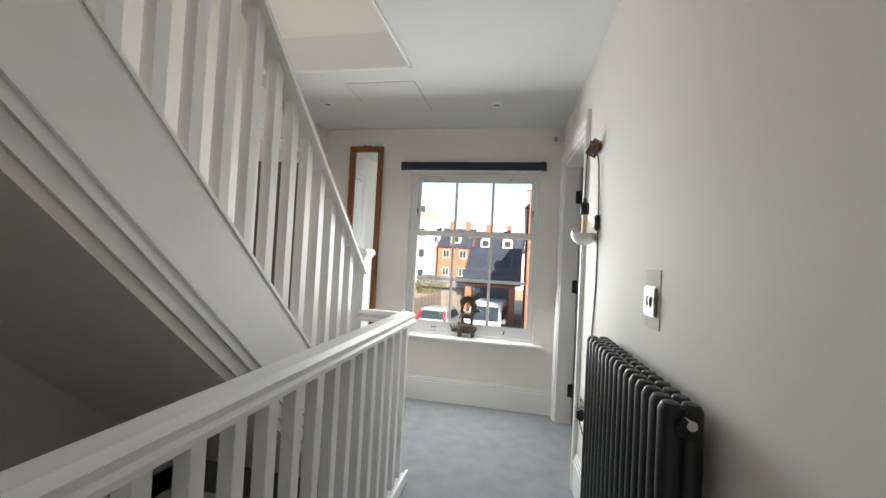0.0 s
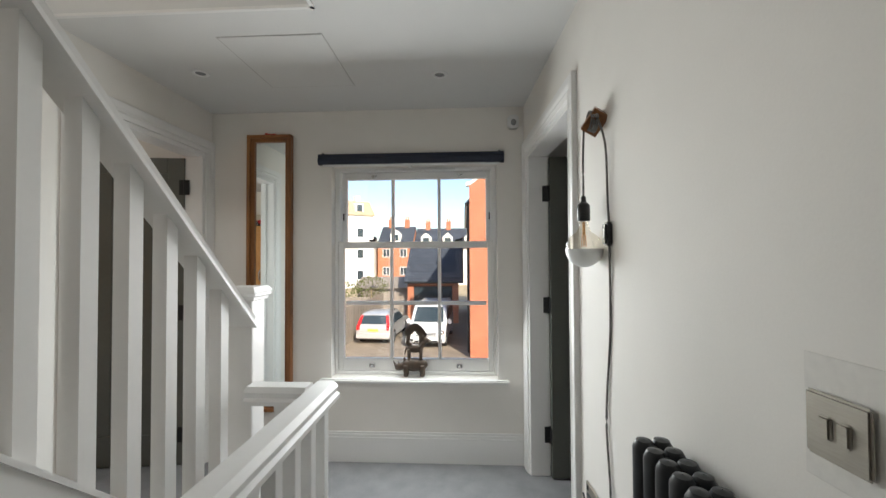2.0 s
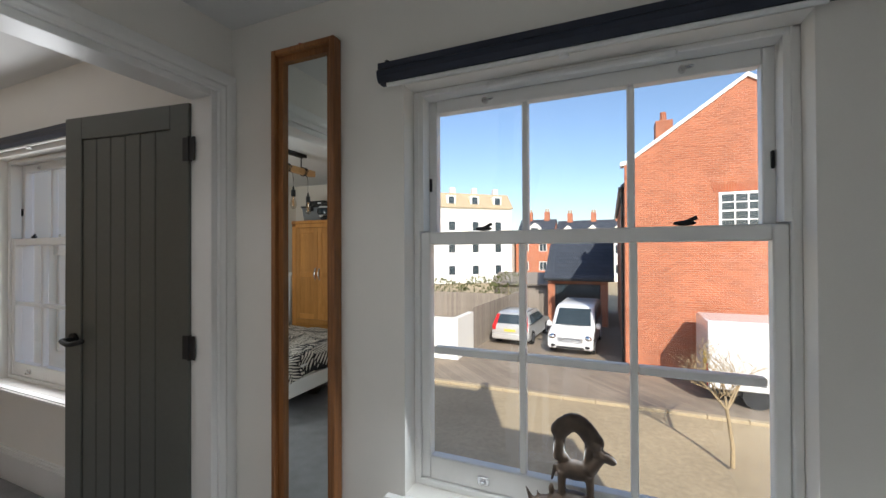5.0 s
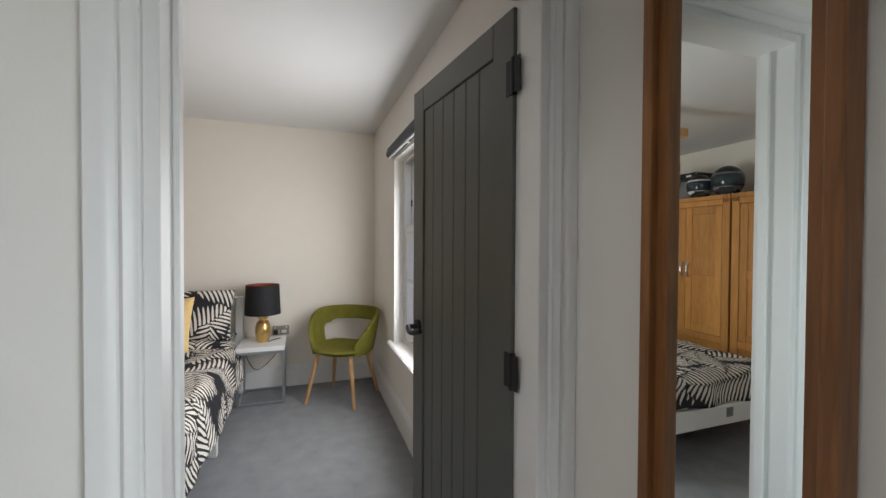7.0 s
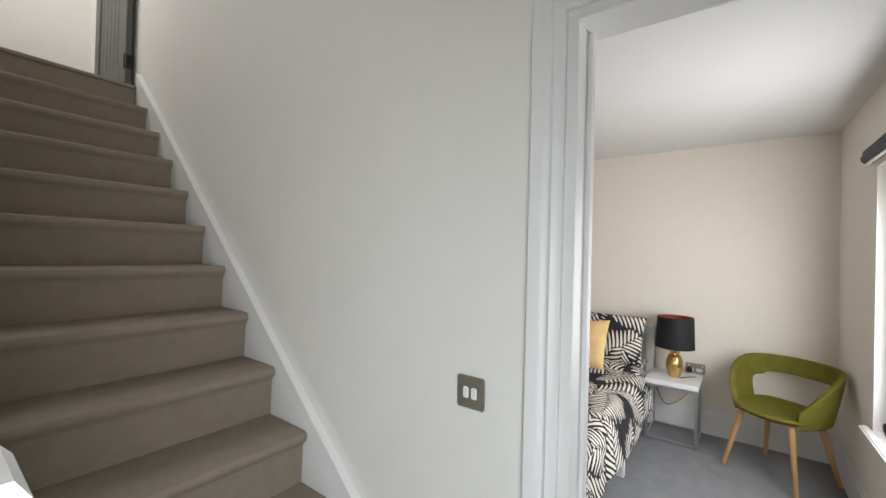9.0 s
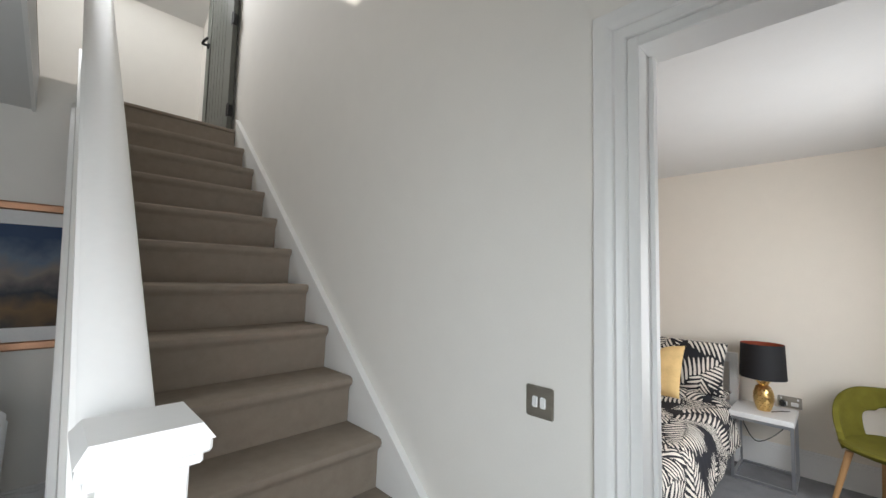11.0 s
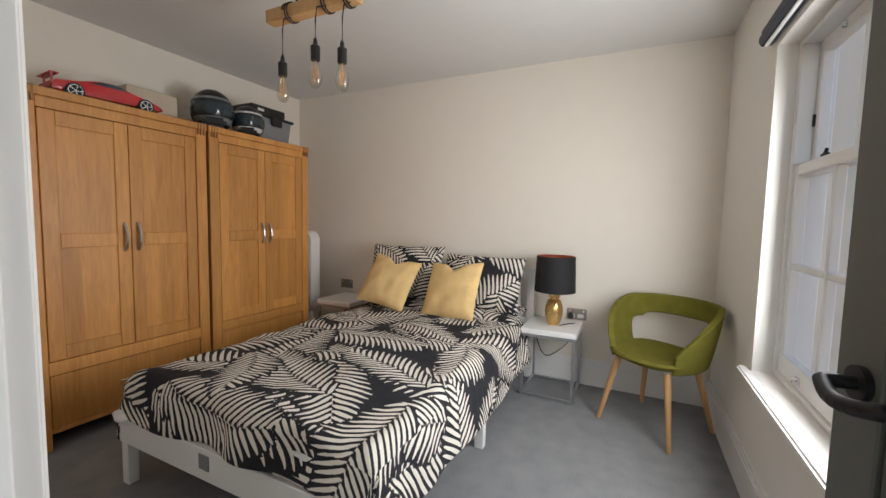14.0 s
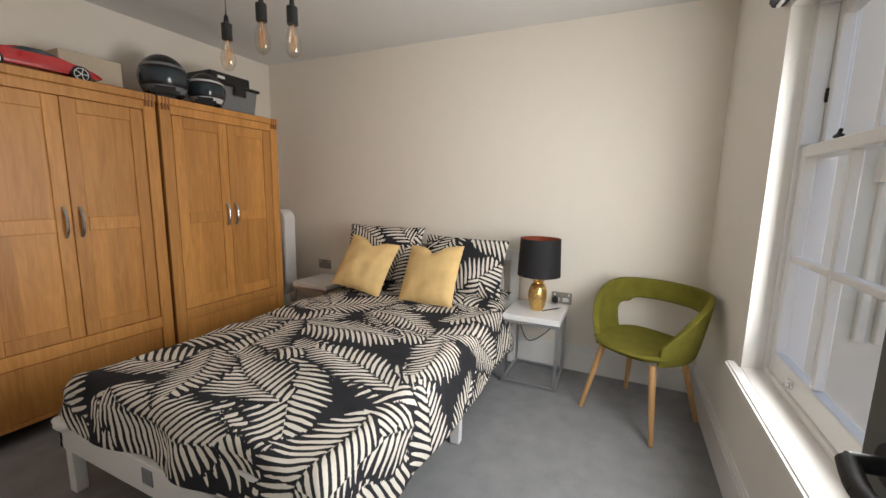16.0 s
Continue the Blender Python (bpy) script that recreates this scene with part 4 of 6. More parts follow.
dl = downlight(1.625, -0.502, CEIL)
copy_thing(dl, pose(0.325, -0.6, CEIL))
copy_thing(dl, pose(1.75, -1.95, CEIL))
pir = thing("alarm_sensor", "small white alarm sensor high in the corner", "sensor")
bm = bmesh.new()
box(bm, (2.05, -0.06, 2.225), (2.12, -0.004, 2.315), 0.012, 2)
part("casing", bm, white_plastic, pir, "", True)
bm = bmesh.new()
ellipsoid(bm, (2.085, -0.06, 2.26), (0.018, 0.008, 0.022))
part("lens", bm, grey_plastic, pir, "", True)

# framed painting at the end of the landing
pa = thing("framed_painting", "dark city-street painting in a white mount and copper frame", "painting")
PX0, PX1, PZ0, PZ1, PY = 0.45, 1.75, 0.98, 1.83, -3.918
for lo, hi in (((PX0, PY, PZ0), (PX1, PY + 0.03, PZ0 + 0.05)), ((PX0, PY, PZ1 - 0.05), (PX1, PY + 0.03, PZ1)), ((PX0, PY, PZ0 + 0.05), (PX0 + 0.05, PY + 0.03, PZ1 - 0.05)), ((PX1 - 0.05, PY, PZ0 + 0.05), (PX1, PY + 0.03, PZ1 - 0.05))):
    part("frame_side", boxes((lo, hi), bevel=0.008), material("copper_frame", (0.36, 0.2, 0.12), rough=0.3, metal=0.8, grain=40), pa)
part("mount", boxes(((PX0 + 0.05, PY + 0.002, PZ0 + 0.05), (PX1 - 0.05, PY + 0.012, PZ1 - 0.05))), white_cotton, pa)
art = material("painted_scene", (0.3, 0.3, 0.3), rough=0.6, bump=0.0)
an, al = art.node_tree.nodes, art.node_tree.links
atc, asep, anoise = an.new("ShaderNodeTexCoord"), an.new("ShaderNodeSeparateXYZ"), an.new("ShaderNodeTexNoise")
anoise.inputs["Scale"].default_value, anoise.inputs["Detail"].default_value = 7, 6
al.new(atc.outputs["Generated"], asep.inputs[0])
al.new(atc.outputs["Object"], anoise.inputs["Vector"])
amul = an.new("ShaderNodeMath")
amul.operation = "MULTIPLY_ADD"
amul.inputs[1].default_value = 0.5
al.new(anoise.outputs["Fac"], amul.inputs[0])
al.new(asep.outputs[2], amul.inputs[2])
ramp = an.new("ShaderNodeValToRGB")
while len(ramp.color_ramp.elements) < 6:
    ramp.color_ramp.elements.new(0.5)
for e, (p, c) in zip(ramp.color_ramp.elements, ((0.15, (0.02, 0.014, 0.01, 1)), (0.42, (0.16, 0.09, 0.03, 1)), (0.6, (0.015, 0.02, 0.03, 1)), (0.8, (0.2, 0.17, 0.15, 1)), (0.95, (0.1, 0.14, 0.2, 1)), (1.15, (0.008, 0.035, 0.1, 1)))):
    e.position, e.color = min(p / 1.3, 1), c
ascale = an.new("ShaderNodeMath")
ascale.operation = "DIVIDE"
ascale.inputs[1].default_value = 1.3
al.new(amul.outputs[0], ascale.inputs[0])
al.new(ascale.outputs[0], ramp.inputs[0])
al.new(ramp.outputs[0], an["Principled BSDF"].inputs["Base Color"])
part("canvas", boxes(((PX0 + 0.13, PY + 0.011, PZ0 + 0.13), (PX1 - 0.13, PY + 0.015, PZ1 - 0.13))), art, pa)


# ---- bedroom: wardrobes ----
def wardrobe(x0, x1, label):
    """Oak double wardrobe over one drawer; front at y = -3.2, x0 < x1."""
    w = thing("wardrobe", label, "wardrobe", "oak wardrobes")
    yf, yb, top = -3.18, -3.725, 1.86
    part("side_panel", boxes(((x0, yb, 0.0), (x0 + 0.07, yf, top - 0.045)), bevel=0.004), oak, w)
    part("side_panel", boxes(((x1 - 0.07, yb, 0.0), (x1, yf, top - 0.045)), bevel=0.004), oak, w)
    part("top_panel", boxes(((x0 - 0.004, yb, top - 0.045), (x1 + 0.004, yf + 0.008, top)), bevel=0.005), oak, w)
    part("back_panel", boxes(((x0 + 0.07, yb, 0.1), (x1 - 0.07, yb + 0.02, top - 0.045))), oak, w)
    part("top_rail", boxes(((x0 + 0.07, yf - 0.03, top - 0.1), (x1 - 0.07, yf - 0.001, top - 0.046)), bevel=0.002), oak, w)
    part("middle_rail", boxes(((x0 + 0.07, yf - 0.03, 0.4), (x1 - 0.07, yf - 0.001, 0.47)), bevel=0.002), oak, w)
    part("bottom_rail", boxes(((x0 + 0.07, yf - 0.03, 0.09), (x1 - 0.07, yf - 0.004, 0.115)), bevel=0.002), oak, w)
    for k in range(3):
        for xx in (x0 + 0.012 + k * 0.02, x1 - 0.024 - k * 0.02):
            part("finger_joint", boxes(((xx, yf - 0.01, top - 0.078), (xx + 0.011, yf + 0.0095, top + 0.0006)), bevel=0.001), mirror_wood, w)
    dr = part("drawer", boxes(((x0 + 0.074, yf - 0.03, 0.118), (x1 - 0.074, yf - 0.006, 0.396)), bevel=0.003), oak, w)
    cx = (x0 + x1) / 2
    bm = swept(smooth_curve([(cx - 0.08, yf - 0.006, 0.27), (cx - 0.04, yf + 0.016, 0.27), (cx + 0.04, yf + 0.016, 0.27), (cx + 0.08, yf - 0.006, 0.27)], 6), 0.005)
    part("handle", bm, chrome, dr, "satin metal handle", True)
    a, b = x0 + 0.073, x1 - 0.073
    half = (b - a) / 2
    for s in (0, 1):
        d0, d1 = a + s * half + 0.0015, a + (s + 1) * half - 0.0015
        z0, z1 = 0.473, top - 0.103
        dbm = boxes(((d0, yf - 0.026, z0), (d0 + 0.068, yf - 0.004, z1)), ((d1 - 0.068, yf - 0.026, z0), (d1, yf - 0.004, z1)), bevel=0.003)
        door = part("door", dbm, oak, w)
        for r0, r1 in ((z0, z0 + 0.075), (z0 + 0.585, z0 + 0.66), (z1 - 0.075, z1)):
            part("rail", boxes(((d0 + 0.0685, yf - 0.026, r0), (d1 - 0.0685, yf - 0.0045, r1)), bevel=0.003), oak, door)
        for r0, r1 in ((z0 + 0.075, z0 + 0.585), (z0 + 0.66, z1 - 0.075)):
            n = 3
            pw = (d1 - d0 - 0.137) / n
            for k in range(n):
                part("panel", boxes(((d0 + 0.0685 + k * pw, yf - 0.022, r0), (d0 + 0.0685 + (k + 1) * pw, yf - 0.013, r1))), oak, door)
        hx = d1 - 0.033 if s == 0 else d0 + 0.033
        hb = bmesh.new()
        pts = smooth_curve([(hx, yf - 0.004, 1.03), (hx, yf + 0.02, 1.07), (hx, yf + 0.024, 1.11), (hx, yf + 0.02, 1.15), (hx, yf - 0.004, 1.19)], 5)
        part("handle", swept(pts, 0.008), dull_chrome, door, "satin metal bow handle", True)
    return w


wardrobe(-1.752, -0.825, "oak double wardrobe with a drawer, a red model car on top")
wardrobe(-2.69, -1.772, "oak double wardrobe with a drawer, helmets and a box on top")
WT = 1.861


def model_car(m):
    c = thing("model_car", "large red model sports car on the wardrobe", "toy car", "", m)
    body = [(-0.26, 0.035), (-0.27, 0.06), (-0.25, 0.085), (-0.15, 0.1), (-0.06, 0.125), (0.03, 0.128), (0.12, 0.098), (0.22, 0.075), (0.27, 0.05), (0.27, 0.035)]
    bm = prism(body, "y", -0.1, 0.1)
    bmesh.ops.bevel(bm, geom=list(bm.edges), offset=0.012, segments=2, affect="EDGES")
    part("body", bm, red_gloss, c, "", True)
    win = prism([(-0.1, 0.102), (-0.05, 0.121), (0.025, 0.124), (0.09, 0.102)], "y", -0.1015, 0.1015)
    part("cabin_glass", win, car_glass, c)
    part("spoiler", boxes(((-0.265, -0.095, 0.115), (-0.225, 0.095, 0.121)), ((-0.25, -0.06, 0.085), (-0.24, -0.05, 0.116)), ((-0.25, 0.05, 0.085), (-0.24, 0.06, 0.116)), bevel=0.002), red_gloss, c)
    for x in (-0.165, 0.17):
        for s in (-1, 1):
            wb = bmesh.new()
            tube(wb, (x, s * 0.072, 0.042), (x, s * 0.107, 0.042), 0.042, seg=28)
            wh = part("wheel", wb, rubber, c, "", True)
            rb = bmesh.new()
            for k in range(5):
                a = k * 2 * math.pi / 5
                tube(rb, (x, s * 0.109, 0.042), (x + 0.03 * math.cos(a), s * 0.109, 0.042 + 0.03 * math.sin(a)), 0.0035, seg=6)
            for k in range(20):
                a, b = k * math.pi / 10, (k + 1) * math.pi / 10
                tube(rb, (x + 0.031 * math.cos(a), s * 0.108, 0.042 + 0.031 * math.sin(a)), (x + 0.031 * math.cos(b), s * 0.108, 0.042 + 0.031 * math.sin(b)), 0.003, seg=6)
            part("rim", rb, chrome, wh, "silver spoked rim", True)


model_car(pose(-1.27, -3.38, WT, 0, 0, 176))


def helmet(m, label, trim):
    h = thing("motorcycle_helmet", label, "helmet", "helmets on the wardrobe", m)
    bm = bmesh.new()
    bmesh.ops.create_uvsphere(bm, u_segments=28, v_segments=18, radius=0.14, matrix=Matrix.Translation((0, 0, 0.135)) @ Matrix.Diagonal((1.12, 0.92, 1.0, 1)))
    bmesh.ops.bisect_plane(bm, geom=bm.verts[:] + bm.edges[:] + bm.faces[:], plane_co=(0, 0, 0.02), plane_no=(0.25, 0, -1), clear_outer=True)
    bmesh.ops.contextual_create(bm, geom=[e for e in bm.edges if e.is_boundary])
    part("shell", bm, black_plastic, h, "", True)
    vz = bmesh.new()
    bmesh.ops.create_uvsphere(vz, u_segments=36, v_segments=24, radius=0.1425, matrix=Matrix.Translation((0.004, 0, 0.135)) @ Matrix.Diagonal((1.13, 0.93, 1.0, 1)))
    bmesh.ops.delete(vz, geom=[f for f in vz.faces if not (f.calc_center_median().x > 0.03 and 0.09 < f.calc_center_median().z < 0.18)], context="FACES")
    part("visor", vz, car_glass, h, "dark visor", True)
    tr = bmesh.new()
    bmesh.ops.create_uvsphere(tr, u_segments=36, v_segments=24, radius=0.1415, matrix=Matrix.Translation((0.0, 0, 0.135)) @ Matrix.Diagonal((1.125, 0.925, 1.0, 1)))
    bmesh.ops.delete(tr, geom=[f for f in tr.faces if not (0.185 < f.calc_center_median().z < 0.205 or (0.055 < f.calc_center_median().z < 0.075 and f.calc_center_median().x > 0.05))], context="FACES")
    part("stripe", tr, trim, h, "", True)
    cb = bmesh.new()
    box(cb, (0.09, -0.07, 0.01), (0.165, 0.07, 0.075), 0.02, 2)
    part("chin_bar", cb, black_plastic, h, "", True)


helmet(pose(-1.95, -3.40, WT, 0, 0, 60) @ Matrix.Diagonal((1.12, 1.12, 1.12, 1)), "black full-face motorcycle helmet with grey stripes", grey_plastic)
helmet(pose(-2.23, -3.37, WT, 0, 0, 50) @ Matrix.Diagonal((0.95, 0.95, 0.95, 1)), "smaller black motorcycle helmet with white stripes", white_plastic)
cb = thing("card_box", "cream card box lying on the wardrobe", "box")
part("carton", boxes(((-1.73, -3.7, WT), (-1.42, -3.45, WT + 0.2)), bevel=0.004), cardboard, cb)
sb = thing("storage_box", "clear grey plastic storage box with clip lid", "box")
bm = bmesh.new()
r = bmesh.ops.create_cone(bm, cap_ends=True, segments=4, radius1=0.22, radius2=0.25, depth=0.2, matrix=Matrix.Translation((-2.45, -3.47, WT + 0.1)) @ Matrix.Diagonal((1.0, 0.85, 1, 1)) @ pose(0, 0, 0, 0, 0, 45))
part("tub", bm, grey_plastic, sb)
part("lid", boxes(((-2.645, -3.64, WT + 0.2), (-2.255, -3.3, WT + 0.222)), bevel=0.006), black_plastic, sb)
part("clip", boxes(((-2.5, -3.3, WT + 0.14), (-2.4, -3.285, WT + 0.21)), bevel=0.004), black_plastic, sb)
kb = thing("flat_case", "black flat carton lying on the storage box", "box")
part("carton", boxes(((-2.58, -3.62, WT + 0.223), (-2.24, -3.34, WT + 0.295)), bevel=0.005), black_plastic, kb)
part("printed_mark", boxes(((-2.36, -3.3395, WT + 0.25), (-2.3, -3.338, WT + 0.27))), white_plastic, kb)


# ---- bed ----
BX0, BX1, BY0, BY1 = -3.12, -0.925, -2.6, -1.2
bed = thing("bed", "white wooden double bed frame with slatted headboard", "bed")
part("side_rail", boxes(((BX0 + 0.04, BY0, 0.2), (BX1 - 0.03, BY0 + 0.03, 0.33)), bevel=0.004), white_gloss, bed)
part("side_rail", boxes(((BX0 + 0.04, BY1 - 0.03, 0.2), (BX1 - 0.03, BY1, 0.33)), bevel=0.004), white_gloss, bed)
part("foot_rail", boxes(((BX1 - 0.03, BY0, 0.2), (BX1, BY1, 0.33)), bevel=0.004), white_gloss, bed)
for x, yy in ((BX1 - 0.05, BY0 + 0.002), (BX1 - 0.05, BY1 - 0.052), (-2.0, BY1 - 0.052), (-2.0, BY0 + 0.002)):
    part("leg", boxes(((x, yy, 0.0), (x + 0.045, yy + 0.05, 0.2)), bevel=0.003), white_gloss, bed)
for yy in (BY0, BY1 - 0.06):
    part("headboard_post", boxes(((BX0, yy, 0.0), (BX0 + 0.045, yy + 0.06, 0.88)), bevel=0.004), white_gloss, bed)
part("headboard_rail", boxes(((BX0, BY0 + 0.06, 0.8), (BX0 + 0.04, BY1 - 0.06, 0.88)), bevel=0.004), white_gloss, bed)
part("headboard_rail", boxes(((BX0, BY0 + 0.06, 0.42), (BX0 + 0.04, BY1 - 0.06, 0.48)), bevel=0.004), white_gloss, bed)
slm = mesh_of(boxes(((BX0 + 0.01, -0.025, 0.48), (BX0 + 0.03, 0.025, 0.8)), bevel=0.002), "slat", white_gloss)
for k in range(11):
    o = new("slat", slm)
    o.parent, o.location = bed, (0, BY0 + 0.14 + k * 0.112, 0)
part("tag_plate", boxes(((BX1 + 0.0005, -2.02, 0.25), (BX1 + 0.004, -1.96, 0.31))), grey_plastic, bed)
mt = bmesh.new()
box(mt, (BX0 + 0.05, BY0 + 0.035, 0.24), (BX1 - 0.035, BY1 - 0.035, 0.46), 0.03, 2)
tagged(part("mattress", mt, white_cotton, None, "", True), "white mattress with a fitted sheet on the bed", "mattress")


def duvet():
    """A quilt that lies on the mattress and hangs over its sides and foot."""
    bm = bmesh.new()
    uvl = bm.loops.layers.uv.new("UVMap")
    nx, ny = 330, 300
    ink = bm.verts.layers.float.new("print")
    top_len, hang_x, half, hang_y = 1.955, 0.17, 0.69, 0.25
    L, W = top_len + hang_x, 2 * (half + hang_y)
    gu, gv = np.meshgrid(np.linspace(0, L, nx + 1), np.linspace(-W / 2, W / 2, ny + 1), indexing="ij")
    inked = frond_print(gu, gv)
    grid = []
    rr = 0.07
    for i in range(nx + 1):
        row = []
        s = L * i / nx
        for j in range(ny + 1):
            t = -W / 2 + W * j / ny

            def fold(d, edge):
                """Distance along the cloth to (across, down)."""
                if d < edge - rr:
                    return d, 0.0
                a = (d - (edge - rr)) / rr
                if a < math.pi / 2:
                    return edge - rr + rr * math.sin(a), rr * (1 - math.cos(a))
                return edge + 0.02 * (a - math.pi / 2) * rr / 0.1, rr + (a - math.pi / 2) * rr

            ax, dx = fold(s, top_len)
            ay, dy = fold(abs(t), half)
            drop = max(dx, dy) + 0.25 * min(dx, dy)
            drop = min(drop, 0.31)
            side = math.copysign(ay, t)
            out = max(0.0, drop - 0.06)
            wr = noise.noise(Vector((s * 3.0, t * 3.0, 1.7))) * 0.022 + noise.noise(Vector((s * 8, t * 7, 4.1))) * 0.010 + noise.noise(Vector((s * 19, t * 16, 9.0))) * 0.004
            puff = 0.03 * math.cos(min(1, abs(t) / half) * math.pi / 2)
            wav = 0.035 * math.sin(t * 9 + 1.5 * math.sin(t * 4)) * min(1, dx / 0.1) * 0.6
            wav2 = 0.035 * math.sin(s * 8 + 2 * math.sin(s * 3)) * min(1, dy / 0.1) * 0.6
            x = BX0 + 0.22 + ax + wav + wr * (dx > 0.05)
            yv = (BY0 + BY1) / 2 + side + math.copysign(wav2 + 0.04 * out, t) + wr * (dy > 0.05)
            z = 0.515 + puff + wr - drop
            vert = bm.verts.new((x, yv, z))
            vert[ink] = inked[i, j]
            row.append((vert, s, t))
        grid.append(row)
    for i in range(nx):
        for j in range(ny):
            q = (grid[i][j], grid[i + 1][j], grid[i + 1][j + 1], grid[i][j + 1])
            fc = bm.faces.new([k[0] for k in q])
            for lp, k in zip(fc.loops, q):
                lp[uvl].uv = (k[1], k[2] + 3)
    ob = part("duvet", bm, palm_cotton, None, "", True)
    sol = ob.modifiers.new("thick", "SOLIDIFY")
    sol.thickness, sol.offset = 0.022, -1
    # the plain white underside turned out at one foot corner
    cb_ = bmesh.new()
    ellipsoid(cb_, (BX1 - 0.02, BY0 + 0.06, 0.34), (0.045, 0.075, 0.022), (0, 20, 25), 24)
    for v in cb_.verts:
        v.co += v.normal * (noise.noise(v.co * 26) * 0.016 + noise.noise(v.co * 60) * 0.006)
    part("lining", cb_, white_cotton, ob, "plain white underside showing at a corner", True)
    return tagged(ob, "duvet printed with cream palm leaves on charcoal, slightly rumpled", "duvet")


duvet()


def pillow(name, label, cat, w, h, d, mat, m, group, corner=0.0, seed=0.0):
    bm = bmesh.new()
    uvl = bm.loops.layers.uv.new("UVMap")
    ink = bm.verts.layers.float.new("print")
    n = 96 if mat is palm_cotton else 30
    gu, gv = np.meshgrid(np.linspace(-w / 2, w / 2, n + 1), np.linspace(-h / 2, h / 2, n + 1), indexing="ij")
    inked = frond_print(gu + 0.5 + seed * 0.2, gv + 0.4)
    for s in (1, -1):
        g = []
        for i in range(n + 1):
            row = []
            for j in range(n + 1):
                u, v = -1 + 2 * i / n, -1 + 2 * j / n
                k = (max(0, 1 - abs(u) ** 2.6) * max(0, 1 - abs(v) ** 2.6)) ** 0.55
                pinch = 1 - 0.05 * (1 - u * u) * abs(v) ** 2
                pinch2 = 1 - 0.05 * (1 - v * v) * abs(u) ** 2
                lump = noise.noise(Vector((u * 2 + seed, v * 2, s * 3.0))) * 0.02 * k
                dent = -corner * math.exp(-((u) / 0.28) ** 2) * max(0, v) ** 2
                vert = bm.verts.new((u * w / 2 * pinch2, s * (d / 2 * k + lump), v * h / 2 * pinch + dent))
                vert[ink] = inked[i, j]
                row.append((vert, u * w / 2, v * h / 2))
            g.append(row)
        for i in range(n):
            for j in range(n):
                q = [g[i][j], g[i + 1][j], g[i + 1][j + 1], g[i][j + 1]]
                if s > 0:
                    q.reverse()
                fc = bm.faces.new([k[0] for k in q])
                for lp, k in zip(fc.loops, q):
                    lp[uvl].uv = (k[1] + seed + s, k[2] + seed)
    bmesh.ops.remove_doubles(bm, verts=bm.verts[:], dist=0.0004)
    ob = part(name, bm, mat, None, "", True)
    ob.matrix_world = m
    return tagged(ob, label, cat, group)


FACE = pose(0, 0, 0, 0, 0, 90)
pillow("pillow", "palm-print pillow leaning on the headboard", "pillow", 0.68, 0.46, 0.17, palm_cotton, pose(-2.88, -2.27, 0.8, 0, -18, 4) @ FACE, "palm-print pillows", 0, 0.3)
pillow("pillow", "palm-print pillow leaning on the headboard", "pillow", 0.68, 0.44, 0.17, palm_cotton, pose(-2.87, -1.58, 0.765, 0, -22, -4) @ FACE, "palm-print pillows", 0, 5.1)
pillow("pillow", "palm-print pillow lying flat beneath another", "pillow", 0.66, 0.4, 0.13, palm_cotton, pose(-2.88, -1.57, 0.535, 0, -84, 0) @ FACE, "palm-print pillows", 0, 2.2)
pillow("pillow", "palm-print pillow lying flat beneath another", "pillow", 0.66, 0.4, 0.13, palm_cotton, pose(-2.88, -2.24, 0.535, 0, -84, 0) @ FACE, "palm-print pillows", 0, 2.9)
pillow("cushion", "plain mustard yellow cushion propped on the pillows", "cushion", 0.43, 0.43, 0.13, mustard, pose(-2.64, -2.27, 0.745, 0, -32, 6) @ FACE @ pose(0, 0, 0, 0, 10, 0), "mustard cushions", 0.05, 1.0)
pillow("cushion", "plain mustard yellow cushion propped on the pillows", "cushion", 0.44, 0.44, 0.13, mustard, pose(-2.6, -1.7, 0.735, 0, -30, -8) @ FACE @ pose(0, 0, 0, 0, -5, 0), "mustard cushions", 0.06, 7.0)


# ---- bedside ----
def side_table(m):
    t = thing("bedside_table", "white gloss bedside table on a chrome cube frame", "table", "bedside tables", m)
    bm = bmesh.new()
    box(bm, (-0.2, -0.19, 0.455), (0.2, 0.19, 0.495), 0.004)
    part("tabletop", bm, white_plastic, t, "white gloss top")
    q = 0.02
    for sx in (-1, 1):
        for sy in (-1, 1):
            part("leg", boxes(((sx * 0.185 - q / 2, sy * 0.175 - q / 2, 0), (sx * 0.185 + q / 2, sy * 0.175 + q / 2, 0.455)), bevel=0.001), dull_chrome, t)
    for z in (0.0, 0.435):
        for s in (-1, 1):
            part("rail", boxes(((-0.175, s * 0.175 - q / 2, z), (0.175, s * 0.175 + q / 2, z + q))), dull_chrome, t)
            part("rail", boxes(((s * 0.185 - q / 2, -0.165, z), (s * 0.185 + q / 2, 0.165, z + q))), dull_chrome, t)
    return t


tb = side_table(pose(-2.93, -1.022, 0))
copy_thing(tb, pose(-2.93, -2.93, 0))

